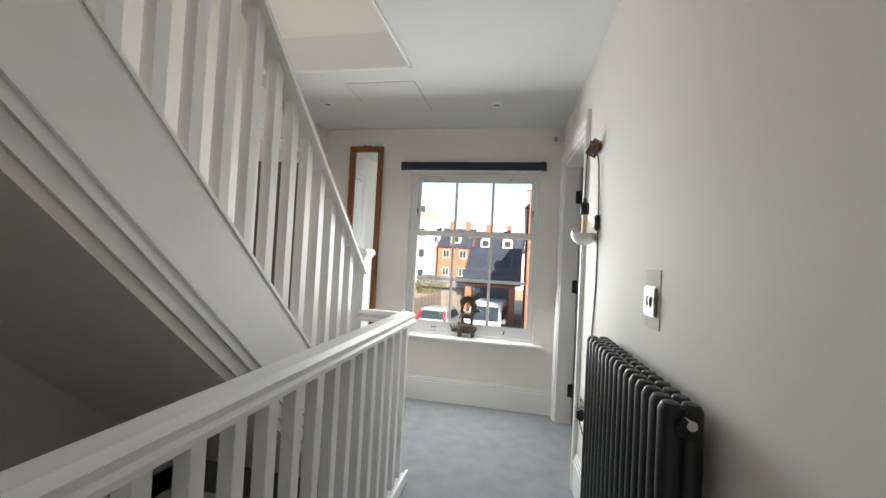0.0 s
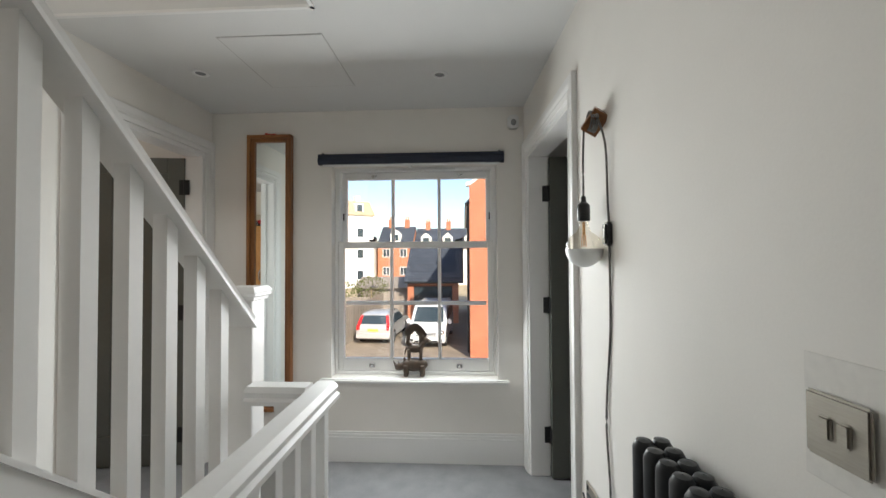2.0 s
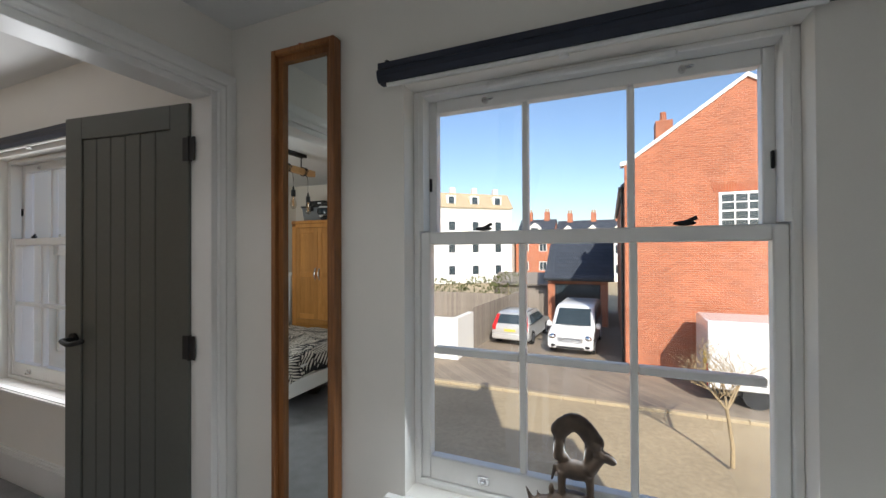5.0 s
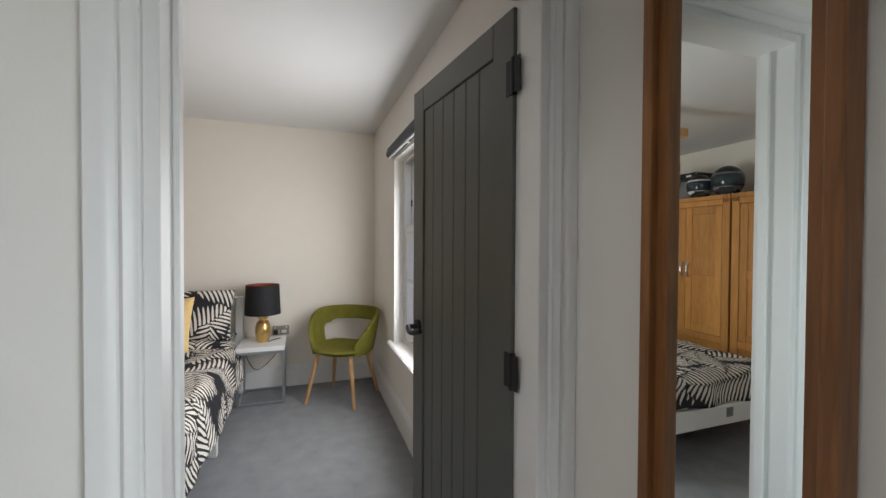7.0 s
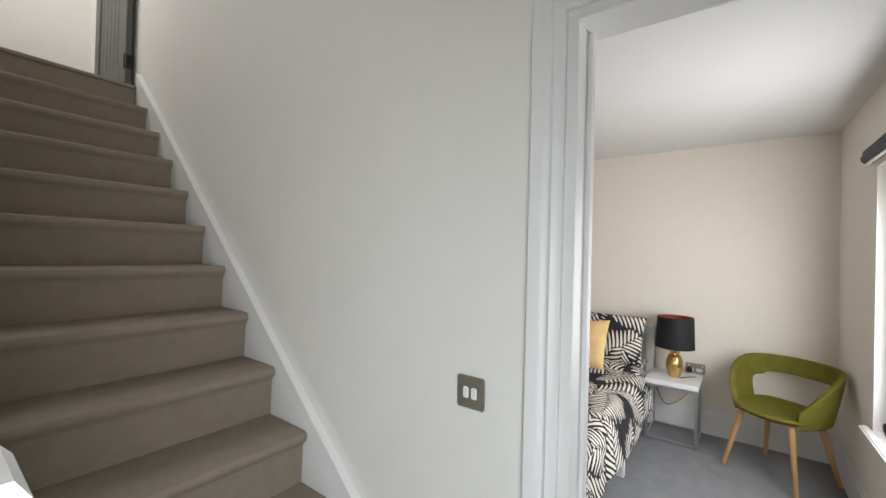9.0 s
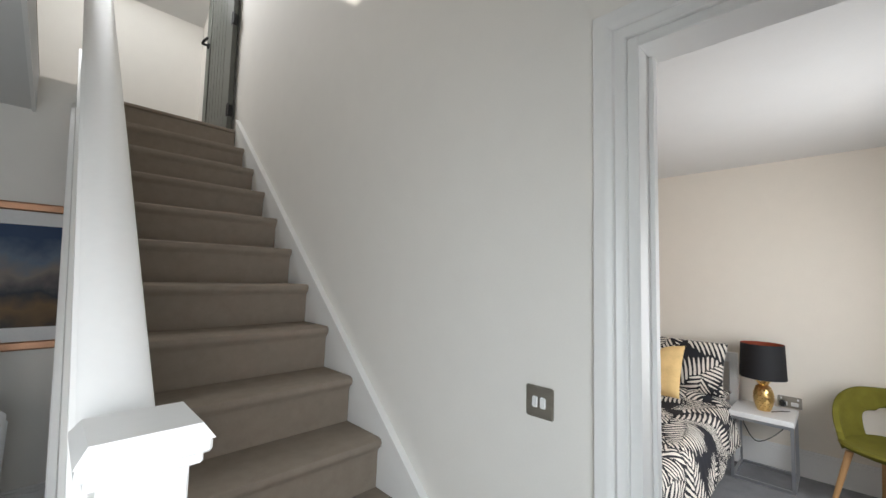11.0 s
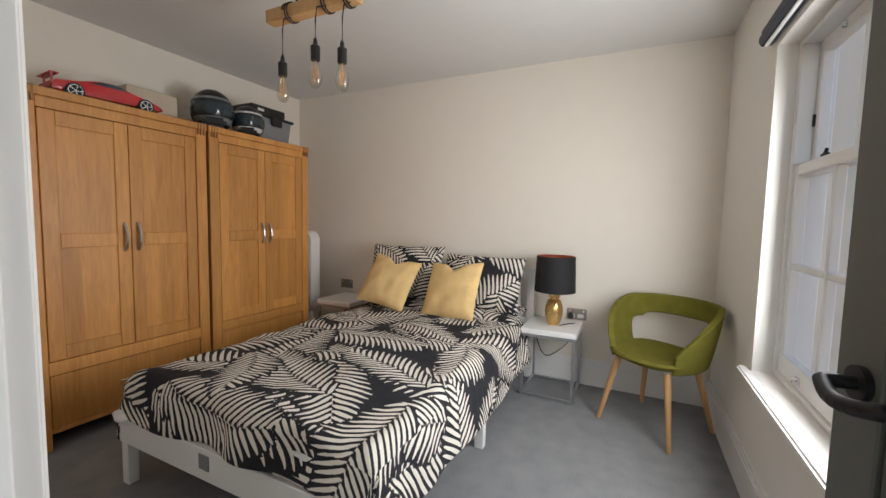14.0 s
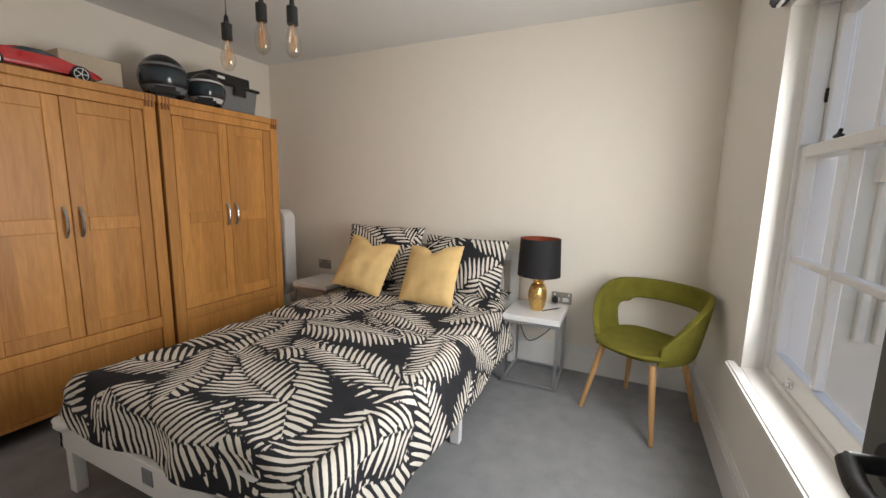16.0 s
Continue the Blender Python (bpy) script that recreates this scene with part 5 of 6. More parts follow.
tl = thing("table_lamp", "gold pineapple table lamp with a black drum shade", "lamp")
tx, ty, tz = -2.93, -1.02, 0.4955
prof = [(0.001, 0), (0.034, 0), (0.036, 0.012), (0.046, 0.04), (0.053, 0.075), (0.05, 0.115), (0.036, 0.15), (0.022, 0.16), (0.012, 0.165)]
base = lathe(smooth := [(r, z) for r, z in prof], 28, (tx, ty, tz))
part("pineapple_base", base, gold, tl, "", True)
kn = bmesh.new()
for a in range(9):
    z = 0.018 + a * 0.0155
    rr = np.interp(z, [p[1] for p in prof], [p[0] for p in prof])
    for k in range(13):
        an_ = 2 * math.pi * (k + 0.5 * (a % 2)) / 13
        bmesh.ops.create_cone(kn, cap_ends=False, segments=4, radius1=0.0115, radius2=0.001, depth=0.008, matrix=Matrix.Translation((tx + rr * math.cos(an_), ty + rr * math.sin(an_), tz + z)) @ Vector((math.cos(an_), math.sin(an_), 0.1)).to_track_quat("Z", "Y").to_matrix().to_4x4())
part("pineapple_scales", kn, gold, tl)
lf = bmesh.new()
for k in range(9):
    a = 2 * math.pi * k / 9
    c, s = math.cos(a), math.sin(a)
    tube(lf, (tx + 0.012 * c, ty + 0.012 * s, tz + 0.155), (tx + 0.045 * c, ty + 0.045 * s, tz + 0.195), 0.009, 0.001, seg=6)
part("pineapple_leaves", lf, gold, tl)
bm = bmesh.new()
tube(bm, (tx, ty, tz + 0.16), (tx, ty, tz + 0.3), 0.008)
part("stem", bm, gold, tl)
shade = part("shade", lathe([(0.122, 0.205), (0.122, 0.207), (0.114, 0.418), (0.114, 0.42), (0.112, 0.42)], 40, (tx, ty, tz)), black_shade, tl, "black drum shade", True)
part("shade_lining", lathe([(0.112, 0.42), (0.1195, 0.205)], 40, (tx, ty, tz)), copper_lining, shade, "copper-coloured lining", True)
sp = bmesh.new()
for k in range(3):
    a = 2 * math.pi * k / 3
    tube(sp, (tx, ty, tz + 0.3), (tx + 0.111 * math.cos(a), ty + 0.111 * math.sin(a), tz + 0.4), 0.002, seg=6)
part("spider", sp, black_metal, shade)
part("cord", swept(smooth_curve([(tx + 0.03, ty + 0.04, 0.5), (tx - 0.05, ty + 0.1, 0.5), (-3.12, ty + 0.14, 0.46), (-3.05, ty + 0.05, 0.33), (-3.0, ty - 0.05, 0.27), (-3.06, ty - 0.12, 0.34), (-3.13, ty - 0.15, 0.42)], 8), 0.003), black_plastic, tl, "", True)

tl.matrix_world = Matrix.Translation((tx, ty, tz)) @ Matrix.Scale(1.2, 4) @ Matrix.Translation((-tx, -ty, -tz))
s2 = wall_plate("wall_socket", "brushed steel double wall socket with a black plug", "socket", pose(-3.159, -0.885, 0.54) @ TOWEST, 0.146, 0.086, ((-0.05, 0.025, 0.012, 0.018, white_plastic, "switch_key"), (0.05, 0.025, 0.012, 0.018, white_plastic, "switch_key"), (-0.03, -0.012, 0.045, 0.03, white_plastic, "insert"), (0.035, -0.012, 0.045, 0.03, white_plastic, "insert")))
bm = bmesh.new()
box(bm, (0.02, 0.012, -0.035), (0.06, 0.05, 0.012), 0.008, 2)
part("plug", bm, black_plastic, s2, "black plug", True)
wall_plate("wall_socket", "brushed steel double wall socket beside the bed", "socket", pose(-3.159, -3.12, 0.58) @ TOWEST, 0.146, 0.086, ((-0.05, 0.025, 0.012, 0.018, white_plastic, "switch_key"), (0.05, 0.025, 0.012, 0.018, white_plastic, "switch_key")))

# bladeless loop fan
fan = thing("bladeless_fan", "tall white bladeless loop fan beside the wardrobe", "fan")
fx, fy = -2.93, -3.42
part("base", lathe([(0.001, 0), (0.11, 0), (0.11, 0.015), (0.06, 0.03), (0.055, 0.28), (0.045, 0.31), (0.001, 0.31)], 28, (fx, fy, 0)), white_plastic, fan, "", True)


def loop_ring(rw_, rh, x):
    pts = []
    for k in range(41):
        a = math.pi * k / 40
        pts.append((x, fy + rw_ * math.cos(a), 1.12 - rw_ - 0.01 + rw_ * math.sin(a)))
    for k in range(41):
        a = math.pi + math.pi * k / 40
        pts.append((x, fy + rw_ * math.cos(a), 0.31 + rw_ + rw_ * math.sin(a) * 0.98))
    return pts


bm = bmesh.new()
rings = [loop_ring(0.095, 0, fx - 0.06), loop_ring(0.095, 0, fx + 0.06), loop_ring(0.078, 0, fx + 0.065), loop_ring(0.07, 0, fx - 0.06)]
vs = [[bm.verts.new(p) for p in r_] for r_ in rings]
for a in range(4):
    b = (a + 1) % 4
    for k in range(len(vs[0])):
        j = (k + 1) % len(vs[0])
        bm.faces.new((vs[a][k], vs[a][j], vs[b][j], vs[b][k]))
bmesh.ops.recalc_face_normals(bm, faces=bm.faces)
part("loop", bm, white_plastic, fan, "", True)


# ---- tub chair ----
def tub_chair(m):
    c = thing("tub_chair", "olive green felt tub chair with open back and wooden legs", "chair", "", m)
    # local: front is +x, seat centre at the origin
    se = bmesh.new()
    n = 28
    rings = []
    for q, zz in ((0.02, 0.40), (0.4, 0.40), (0.8, 0.407), (0.95, 0.42), (1.0, 0.437), (0.96, 0.452), (0.8, 0.452), (0.5, 0.446), (0.02, 0.442)):
        ring = []
        for k in range(n):
            a = 2 * math.pi * k / n
            ca, sa = math.cos(a), math.sin(a)
            x = 0.245 * math.copysign(abs(ca) ** 0.7, ca) * q
            yv = 0.25 * math.copysign(abs(sa) ** 0.7, sa) * q
            ring.append(se.verts.new((x, yv, zz + (0.012 * (x / 0.25) ** 2 + 0.02 * (yv / 0.25) ** 2))))
        rings.append(ring)
    for a, b in zip(rings, rings[1:]):
        for k in range(n):
            se.faces.new((a[k], a[(k + 1) % n], b[(k + 1) % n], b[k]))
    se.faces.new(rings[0][::-1])
    se.faces.new(rings[-1])
    part("seat", se, green_felt, c, "", True)
    sh = bmesh.new()
    na, nh = 72, 14
    grid = []
    for i in range(na + 1):
        th = radians(-138 + 276 * i / na)
        d = abs(math.degrees(th))
        top = 0.80 - 0.005 * (d / 60) ** 2 if d < 60 else 0.795 - 0.29 * ((d - 60) / 78) ** 1.7
        row = []
        for j in range(nh + 1):
            h = j / nh
            z = 0.41 + (top - 0.41) * h
            f = (z - 0.41) / 0.39
            rx = 0.235 + 0.06 * f ** 0.8
            ry = 0.235 + 0.075 * f ** 0.7
            row.append(sh.verts.new((-rx * math.cos(th) * (1 if math.cos(th) > 0 else 0.95), ry * math.copysign(abs(math.sin(th)) ** 0.85, math.sin(th)), z)))
        grid.append(row)
    for i in range(na):
        for j in range(nh):
            d = abs(-138 + 276 * (i + 0.5) / na)
            zf = (j + 0.5) / nh
            lo, hi = 0.13, 0.56
            if d < 66 and lo < zf < hi - 0.1 * (max(0, d - 40) / 26):
                continue
            sh.faces.new((grid[i][j], grid[i][j + 1], grid[i + 1][j + 1], grid[i + 1][j]))
    bmesh.ops.delete(sh, geom=[v for v in sh.verts if not v.link_faces], context="VERTS")
    for _ in range(9):
        bmesh.ops.smooth_vert(sh, verts=[v for v in sh.verts if v.is_boundary], factor=0.4, use_axis_x=True, use_axis_y=True, use_axis_z=True)
    bk = part("backrest", sh, green_felt, c, "", True)
    so = bk.modifiers.new("thick", "SOLIDIFY")
    so.thickness, so.offset = 0.034, 0
    sd = bk.modifiers.new("round", "SUBSURF")
    sd.levels = sd.render_levels = 1
    for sx in (-1, 1):
        for sy in (-1, 1):
            lg = bmesh.new()
            a = Vector((sx * 0.15 + 0.01, sy * 0.155, 0.408))
            b = Vector((sx * 0.228, sy * 0.228, 0.0))
            tube(lg, b, a, 0.0125, 0.02, seg=14)
            part("leg", lg, beech, c, "", True)


tub_chair(pose(-2.71, -0.349, 0, 0, 0, -34))

# ---- pendant light ----
pen = thing("pendant_light", "three filament bulbs on black flexes wound round a wooden bar", "lamp")
px, pz = -1.54, 2.285
part("ceiling_plate", boxes(((px - 0.035, -2.17, BCEIL - 0.035), (px + 0.035, -1.86, BCEIL - 0.001)), bevel=0.003), black_metal, pen, "black ceiling plate")
part("bar", boxes(((px - 0.032, -2.31, pz - 0.032), (px + 0.032, -1.73, pz + 0.032)), bevel=0.004), beech, pen, "pale wooden bar")
for yy in (-2.12, -1.91):
    bm = bmesh.new()
    tube(bm, (px, yy, pz + 0.03), (px, yy, BCEIL - 0.028), 0.006)
    part("hanger", bm, black_metal, pen)
for bx_, by_, tip in ((-1.477, -2.153, 1.82), (-1.454, -1.915, 1.853), (-1.491, -1.786, 1.835)):
    coil = []
    for k in range(60):
        a = k / 60 * 2 * math.pi * 2.5
        coil.append((px + 0.048 * math.cos(a), by_ - 0.02 + 0.04 * k / 60, pz + 0.045 * math.sin(a)))
    coil += [Vector((bx_, by_ + 0.01, pz - 0.06)), Vector((bx_, by_, pz - 0.12)), Vector((bx_, by_, tip + 0.22))]
    part("flex", swept(coil, 0.0035), black_plastic, pen, "", True)
    part("lamp_holder", lathe([(0.003, 0.235), (0.009, 0.225), (0.011, 0.2), (0.022, 0.195), (0.022, 0.13), (0.002, 0.128)], 20, (bx_, by_, tip)), black_plastic, pen, "black lamp holder", True)
    part("bulb_glass", lathe([(0.014, 0.13), (0.017, 0.11), (0.028, 0.075), (0.032, 0.05), (0.029, 0.028), (0.018, 0.008), (0.001, 0)], 24, (bx_, by_, tip)), bulb_glass, pen, "clear pear-shaped bulb", True)
    fb = bmesh.new()
    for k in range(6):
        a = k * math.pi / 3
        tube(fb, (bx_ + 0.006 * math.cos(a), by_ + 0.006 * math.sin(a), tip + 0.03), (bx_ + 0.011 * math.cos(a), by_ + 0.011 * math.sin(a), tip + 0.09), 0.0009, seg=5)
    tube(fb, (bx_, by_, tip + 0.06), (bx_, by_, tip + 0.128), 0.003, seg=6)
    part("filament", fb, amber, pen)

# bags stowed under the bed
for nm, lb, c, r, mt_ in (("storage_bag", "grey fabric bag stowed under the bed", (-1.3, -2.25, 0.1), (0.16, 0.14, 0.1), grey_plastic), ("storage_bag", "brown leather bag stowed under the bed", (-1.25, -1.95, 0.085), (0.13, 0.12, 0.085), carved_wood)):
    bm = bmesh.new()
    ellipsoid(bm, c, r, seg=20)
    for v in bm.verts:
        v.co.z = max(0.001, v.co.z)
        v.co += v.normal * noise.noise(v.co * 14) * 0.015
        v.co.z = max(0.001, v.co.z)
    tagged(part(nm, bm, mt_, None, "", True), lb, "bag")


# ---- outside ----
structure("ground", boxes(((-150, 0.3, GROUND - 0.6), (150, 250, GROUND - 0.12))), asphalt, "level ground beyond the houses", "ground")
structure("road", boxes(((-60, 3.2, GROUND - 0.12), (60, 11.0, GROUND - 0.09))), asphalt, "sunlit tan street surface partly in shadow", "road")
structure("pavement_near", boxes(((-60, 0.205, GROUND - 0.12), (60, 3.2, GROUND))), paving, "block-paved pavement before the house", "pavement")
structure("pavement", boxes(((-60, 11.16, GROUND - 0.12), (60, 30, GROUND - 0.02))), paving, "block-paved drive and pavement across the street", "pavement")
kerbs = tagged(new("kerb"), "pale stone kerb along the street", "kerb", "", "structure")
km = mesh_of(boxes(((0.006, 10.98, GROUND - 0.12), (0.904, 11.16, GROUND - 0.005)), bevel=0.012), "kerb_stone", kerb_stone)
for k in range(40):
    o = new("kerb_stone", km)
    o.parent, o.location = kerbs, (-18 + k * 0.91, 0, 0)

# the neighbouring bay, close beside the bedroom window
bay = thing("neighbour_bay", "cream rendered projecting bay with a panelled pilaster", "house")
cream = material("cream_render", (0.78, 0.74, 0.64), rough=0.9, grain=8, vary=0.04)
part("wall", boxes(((-5.6, 0.21, GROUND), (-3.0, 1.02, 3.4))), cream, bay)
part("plinth", boxes(((-3.0, 0.21, GROUND), (-2.95, 1.06, GROUND + 0.5))), cream, bay)
part("pilaster", boxes(((-2.999, 0.66, 0.55), (-2.955, 0.7, 1.4)), ((-2.999, 0.74, 0.55), (-2.955, 0.78, 1.4)), ((-2.999, 0.82, 0.55), (-2.955, 0.86, 1.4)), bevel=0.006), cream, bay, "fluted cream pilaster")
part("corbel", prism([(-2.999, 1.4), (-2.94, 1.4), (-2.92, 1.44), (-2.91, 1.52), (-2.88, 1.58), (-2.999, 1.58)], "y", 0.64, 0.88), cream, bay, "moulded cream corbel")
part("parapet", boxes(((-5.65, 0.21, 3.4), (-2.94, 1.08, 3.55)), bevel=0.01), cream, bay)

# brick gable house
gh = thing("brick_house", "red brick gabled house with white coping and side wing", "house")
HX, HY = 2.02, 14.2
part("gable_wall", prism([(HX, GROUND), (HX + 7.2, GROUND), (HX + 7.2, 4.45), (HX + 3.6, 7.0), (HX, 4.45)], "y", HY, HY + 0.35), red_brick, gh, "red brick gable")
part("side_wall", boxes(((HX, HY + 0.36, GROUND), (HX + 0.3, HY + 15, 3.75))), red_brick, gh, "red brick side wall")
part("coping", prism([(HX - 0.14, 4.42), (HX - 0.14, 4.56), (HX + 0.05, 4.6), (HX + 3.6, 7.14), (HX + 7.3, 4.6), (HX + 7.3, 4.45), (HX + 3.6, 7.0), (HX + 0.05, 4.455)], "y", HY - 0.06, HY + 0.4), render_white, gh, "white coping along the gable")
part("roof", prism([(HX - 0.12, 3.72), (HX - 0.12, 3.82), (HX + 3.6, 6.7), (HX + 7.3, 3.82), (HX + 7.3, 3.72)], "y", HY + 0.4, HY + 15.2), slate, gh, "dark slate roof")
bm = bmesh.new()
tube(bm, (HX - 0.06, HY + 0.9, GROUND), (HX - 0.06, HY + 0.9, 3.7), 0.05)
part("downpipe", bm, black_plastic, gh)
part("gutter", boxes(((HX - 0.2, HY + 0.4, 3.66), (HX - 0.08, HY + 15, 3.76)), bevel=0.01), black_plastic, gh)
ch = part("chimney", boxes(((HX + 1.2, HY + 2.2, 5.0), (HX + 1.8, HY + 2.9, 6.55))), red_brick, gh)
bm = bmesh.new()
tube(bm, (HX + 1.5, HY + 2.55, 6.55), (HX + 1.5, HY + 2.55, 6.95), 0.13, 0.11)
part("chimney_pot", bm, red_brick, ch)
wn_ = part("window", boxes(((4.82, HY - 0.02, 2.08), (4.9, HY + 0.05, 3.32)), ((5.97, HY - 0.02, 2.08), (6.05, HY + 0.05, 3.32)), ((4.9, HY - 0.02, 3.24), (5.97, HY + 0.05, 3.32)), ((4.9, HY - 0.02, 2.08), (5.97, HY + 0.05, 2.16)), ((4.9, HY - 0.02, 2.68), (5.97, HY + 0.04, 2.74)), ((5.24, HY - 0.015, 2.16), (5.28, HY + 0.03, 3.24)), ((5.6, HY - 0.015, 2.16), (5.64, HY + 0.03, 3.24)), ((4.9, HY - 0.012, 2.4), (5.97, HY + 0.03, 2.44)), ((4.9, HY - 0.012, 2.97), (5.97, HY + 0.03, 3.01))), white_gloss, gh, "white paned window")
part("pane", boxes(((4.9, HY - 0.004, 2.16), (5.97, HY - 0.001, 3.24))), car_glass, wn_)
part("lintel", prism([(4.7, 3.33), (6.17, 3.33), (6.28, 3.62), (4.59, 3.62)], "y", HY - 0.015, HY - 0.001), brick_material("lintel_brick", (0.42, 0.12, 0.05), (0.36, 0.09, 0.04), (0.4, 0.2, 0.12), 0.075, 0.3), gh, "brick flat arch")

# garage
ga = thing("garage", "brick garage with a slate roof and dark panelled door", "garage")
part("wall", boxes(((-1.9, 23, GROUND), (-1.5, 23.25, -0.2)), ((1.02, 23, GROUND), (1.42, 23.25, -0.2)), ((-1.5, 23, -0.5), (1.02, 23.25, -0.2)), ((-1.9, 23.25, GROUND), (-1.65, 29, -0.2))), red_brick, ga, "red brick wall")
gd = part("door", boxes(((-1.5, 23.1, GROUND), (1.02, 23.16, -0.5))), black_plastic, ga, "dark panelled garage door")
for r_ in range(4):
    for k in range(8):
        part("panel", boxes(((-1.46 + k * 0.31, 23.085, GROUND + 0.06 + r_ * 0.58), (-1.2 + k * 0.31, 23.099, GROUND + 0.55 + r_ * 0.58)), bevel=0.004), car_glass if r_ == 3 else black_metal, gd)
part("roof", prism([(22.75, -0.28), (22.75, -0.15), (26.2, 2.25), (29.6, -0.15), (29.6, -0.28), (26.2, 2.1)], "x", -2.1, 1.75), slate, ga, "blue-grey slate roof")
part("gutter", boxes(((-2.1, 22.66, -0.32), (1.75, 22.76, -0.2)), bevel=0.01), black_plastic, ga)


def wheel(parent, x, y, z, r, w):
    bm = bmesh.new()
    tube(bm, (x - w / 2, y, z), (x + w / 2, y, z), r, seg=28)
    wh = part("wheel", bm, rubber, parent, "", True)
    bm = bmesh.new()
    tube(bm, (x - w / 2 - 0.006, y, z), (x + w / 2 + 0.006, y, z), r * 0.62, seg=20)
    part("rim", bm, dull_chrome, wh, "", True)


def rounded(profile, lo, hi, bev, seg=3):
    bm = prism(profile, "x", lo, hi)
    bmesh.ops.bevel(bm, geom=list(bm.edges), offset=bev, segments=seg, affect="EDGES")
    return bm


def taper(bm, z0, z1, amount):
    for v in bm.verts:
        if v.co.z > z0:
            v.co.x *= 1 - amount * min(1, (v.co.z - z0) / (z1 - z0))
    return bm


def van(m):
    """Front towards -y."""
    v = thing("van", "white people carrier van parked nose to the street", "van", "", m)
    prof = [(0.06, 0.28), (0.0, 0.42), (0.02, 0.72), (0.12, 0.88), (0.85, 1.08), (1.62, 1.78), (1.9, 1.9), (4.6, 1.93), (4.85, 1.8), (4.92, 1.0), (4.92, 0.3)]
    part("body", taper(rounded(prof, -0.9, 0.9, 0.05), 1.0, 1.95, 0.12), car_white, v, "", True)
    ws = prism([(0.93, 1.13), (0.96, 1.1), (1.66, 1.74), (1.62, 1.76)], "x", -0.74, 0.74)
    for q in ws.verts:
        q.co.y -= 0.035
        q.co.z += 0.02
    part("windscreen", taper(ws, 1.1, 1.8, 0.1), car_glass, v)
    for s in (-1, 1):
        part("side_window", prism([(1.15, 1.14), (1.7, 1.66), (4.5, 1.68), (4.5, 1.14)], "x", *sorted((s * 0.8, s * 0.885))), car_glass, v)
        hl = bmesh.new()
        ellipsoid(hl, (s * 0.7, 0.1, 0.76), (0.17, 0.12, 0.12), (-25, 0, s * -20))
        part("headlight", hl, chrome, v, "clear headlight", True)
        mr_ = bmesh.new()
        box(mr_, (s * 1.02 - 0.1, 1.0, 1.02), (s * 1.02 + 0.1, 1.14, 1.26), 0.04, 2)
        part("wing_mirror", mr_, car_white, v, "", True)
        fg = bmesh.new()
        ellipsoid(fg, (s * 0.68, 0.015, 0.42), (0.1, 0.04, 0.06))
        part("fog_lamp", fg, black_plastic, v, "", True)
        part("roof_bar", boxes(((s * 0.66 - 0.02, 1.9, 1.93), (s * 0.66 + 0.02, 4.5, 1.96)), bevel=0.01), car_white, v)
        for yy in (0.85, 3.85):
            wheel(v, s * 0.8, yy, 0.33, 0.33, 0.2)
    for k in range(4):
        part("grille_bar", boxes(((-0.5, -0.012, 0.56 + k * 0.055), (0.5, 0.03, 0.585 + k * 0.055)), bevel=0.006), black_plastic if k % 2 else chrome, v)
    part("lower_grille", boxes(((-0.55, -0.01, 0.32), (0.55, 0.05, 0.4)), bevel=0.01), black_plastic, v)
    part("number_plate", boxes(((-0.26, -0.02, 0.44), (0.26, 0.0, 0.54))), white_plastic, v)
    part("wiper", boxes(((-0.5, 0.86, 1.1), (0.45, 0.9, 1.12))), black_plastic, v)


van(pose(-0.02, 15.75, GROUND - 0.02, 0, 0, -3))


def estate(m):
    """Rear towards -y."""
    c = thing("estate_car", "silver estate car parked with its tail to the street", "car", "", m)
    prof = [(0.1, 0.25), (0.0, 0.4), (0.03, 0.85), (0.14, 0.96), (0.42, 1.42), (0.6, 1.48), (2.4, 1.47), (3.25, 0.98), (4.4, 0.8), (4.62, 0.5), (4.55, 0.25)]
    part("body", taper(rounded(prof, -0.87, 0.87, 0.05), 0.9, 1.48, 0.2), car_silver, c, "", True)
    part("rear_window", taper(prism([(0.14, 1.0), (0.18, 0.98), (0.41, 1.37), (0.37, 1.39)], "x", -0.66, 0.66), 0.95, 1.4, 0.14), car_glass, c)
    for s in (-1, 1):
        part("side_window", taper(prism([(0.5, 0.98), (0.66, 1.36), (2.35, 1.36), (3.0, 0.98)], "x", *sorted((s * 0.7, s * 0.895))), 0.9, 1.48, 0.2), car_glass, c)
        tl_ = prism([(-0.012, 0.72), (0.06, 0.72), (0.42, 1.4), (0.36, 1.4), (0.1, 0.98), (-0.012, 0.9)], "x", *sorted((s * 0.68, s * 0.83)))
        part("tail_light", taper(tl_, 0.95, 1.45, 0.16), tail_red, c, "red tail light")
        part("roof_rail", boxes(((s * 0.62 - 0.015, 0.7, 1.48), (s * 0.62 + 0.015, 2.4, 1.52)), bevel=0.008), chrome, c)
        for yy in (0.85, 3.65):
            wheel(c, s * 0.78, yy, 0.32, 0.32, 0.2)
    part("bumper", boxes(((-0.86, -0.06, 0.3), (0.86, 0.1, 0.58)), bevel=0.04), car_silver, c, "", True)
    part("number_plate", boxes(((-0.26, -0.014, 0.66), (0.26, 0.02, 0.77))), plate_yellow, c)


estate(pose(-2.72, 16.6, GROUND - 0.02, 0, 0, -4))

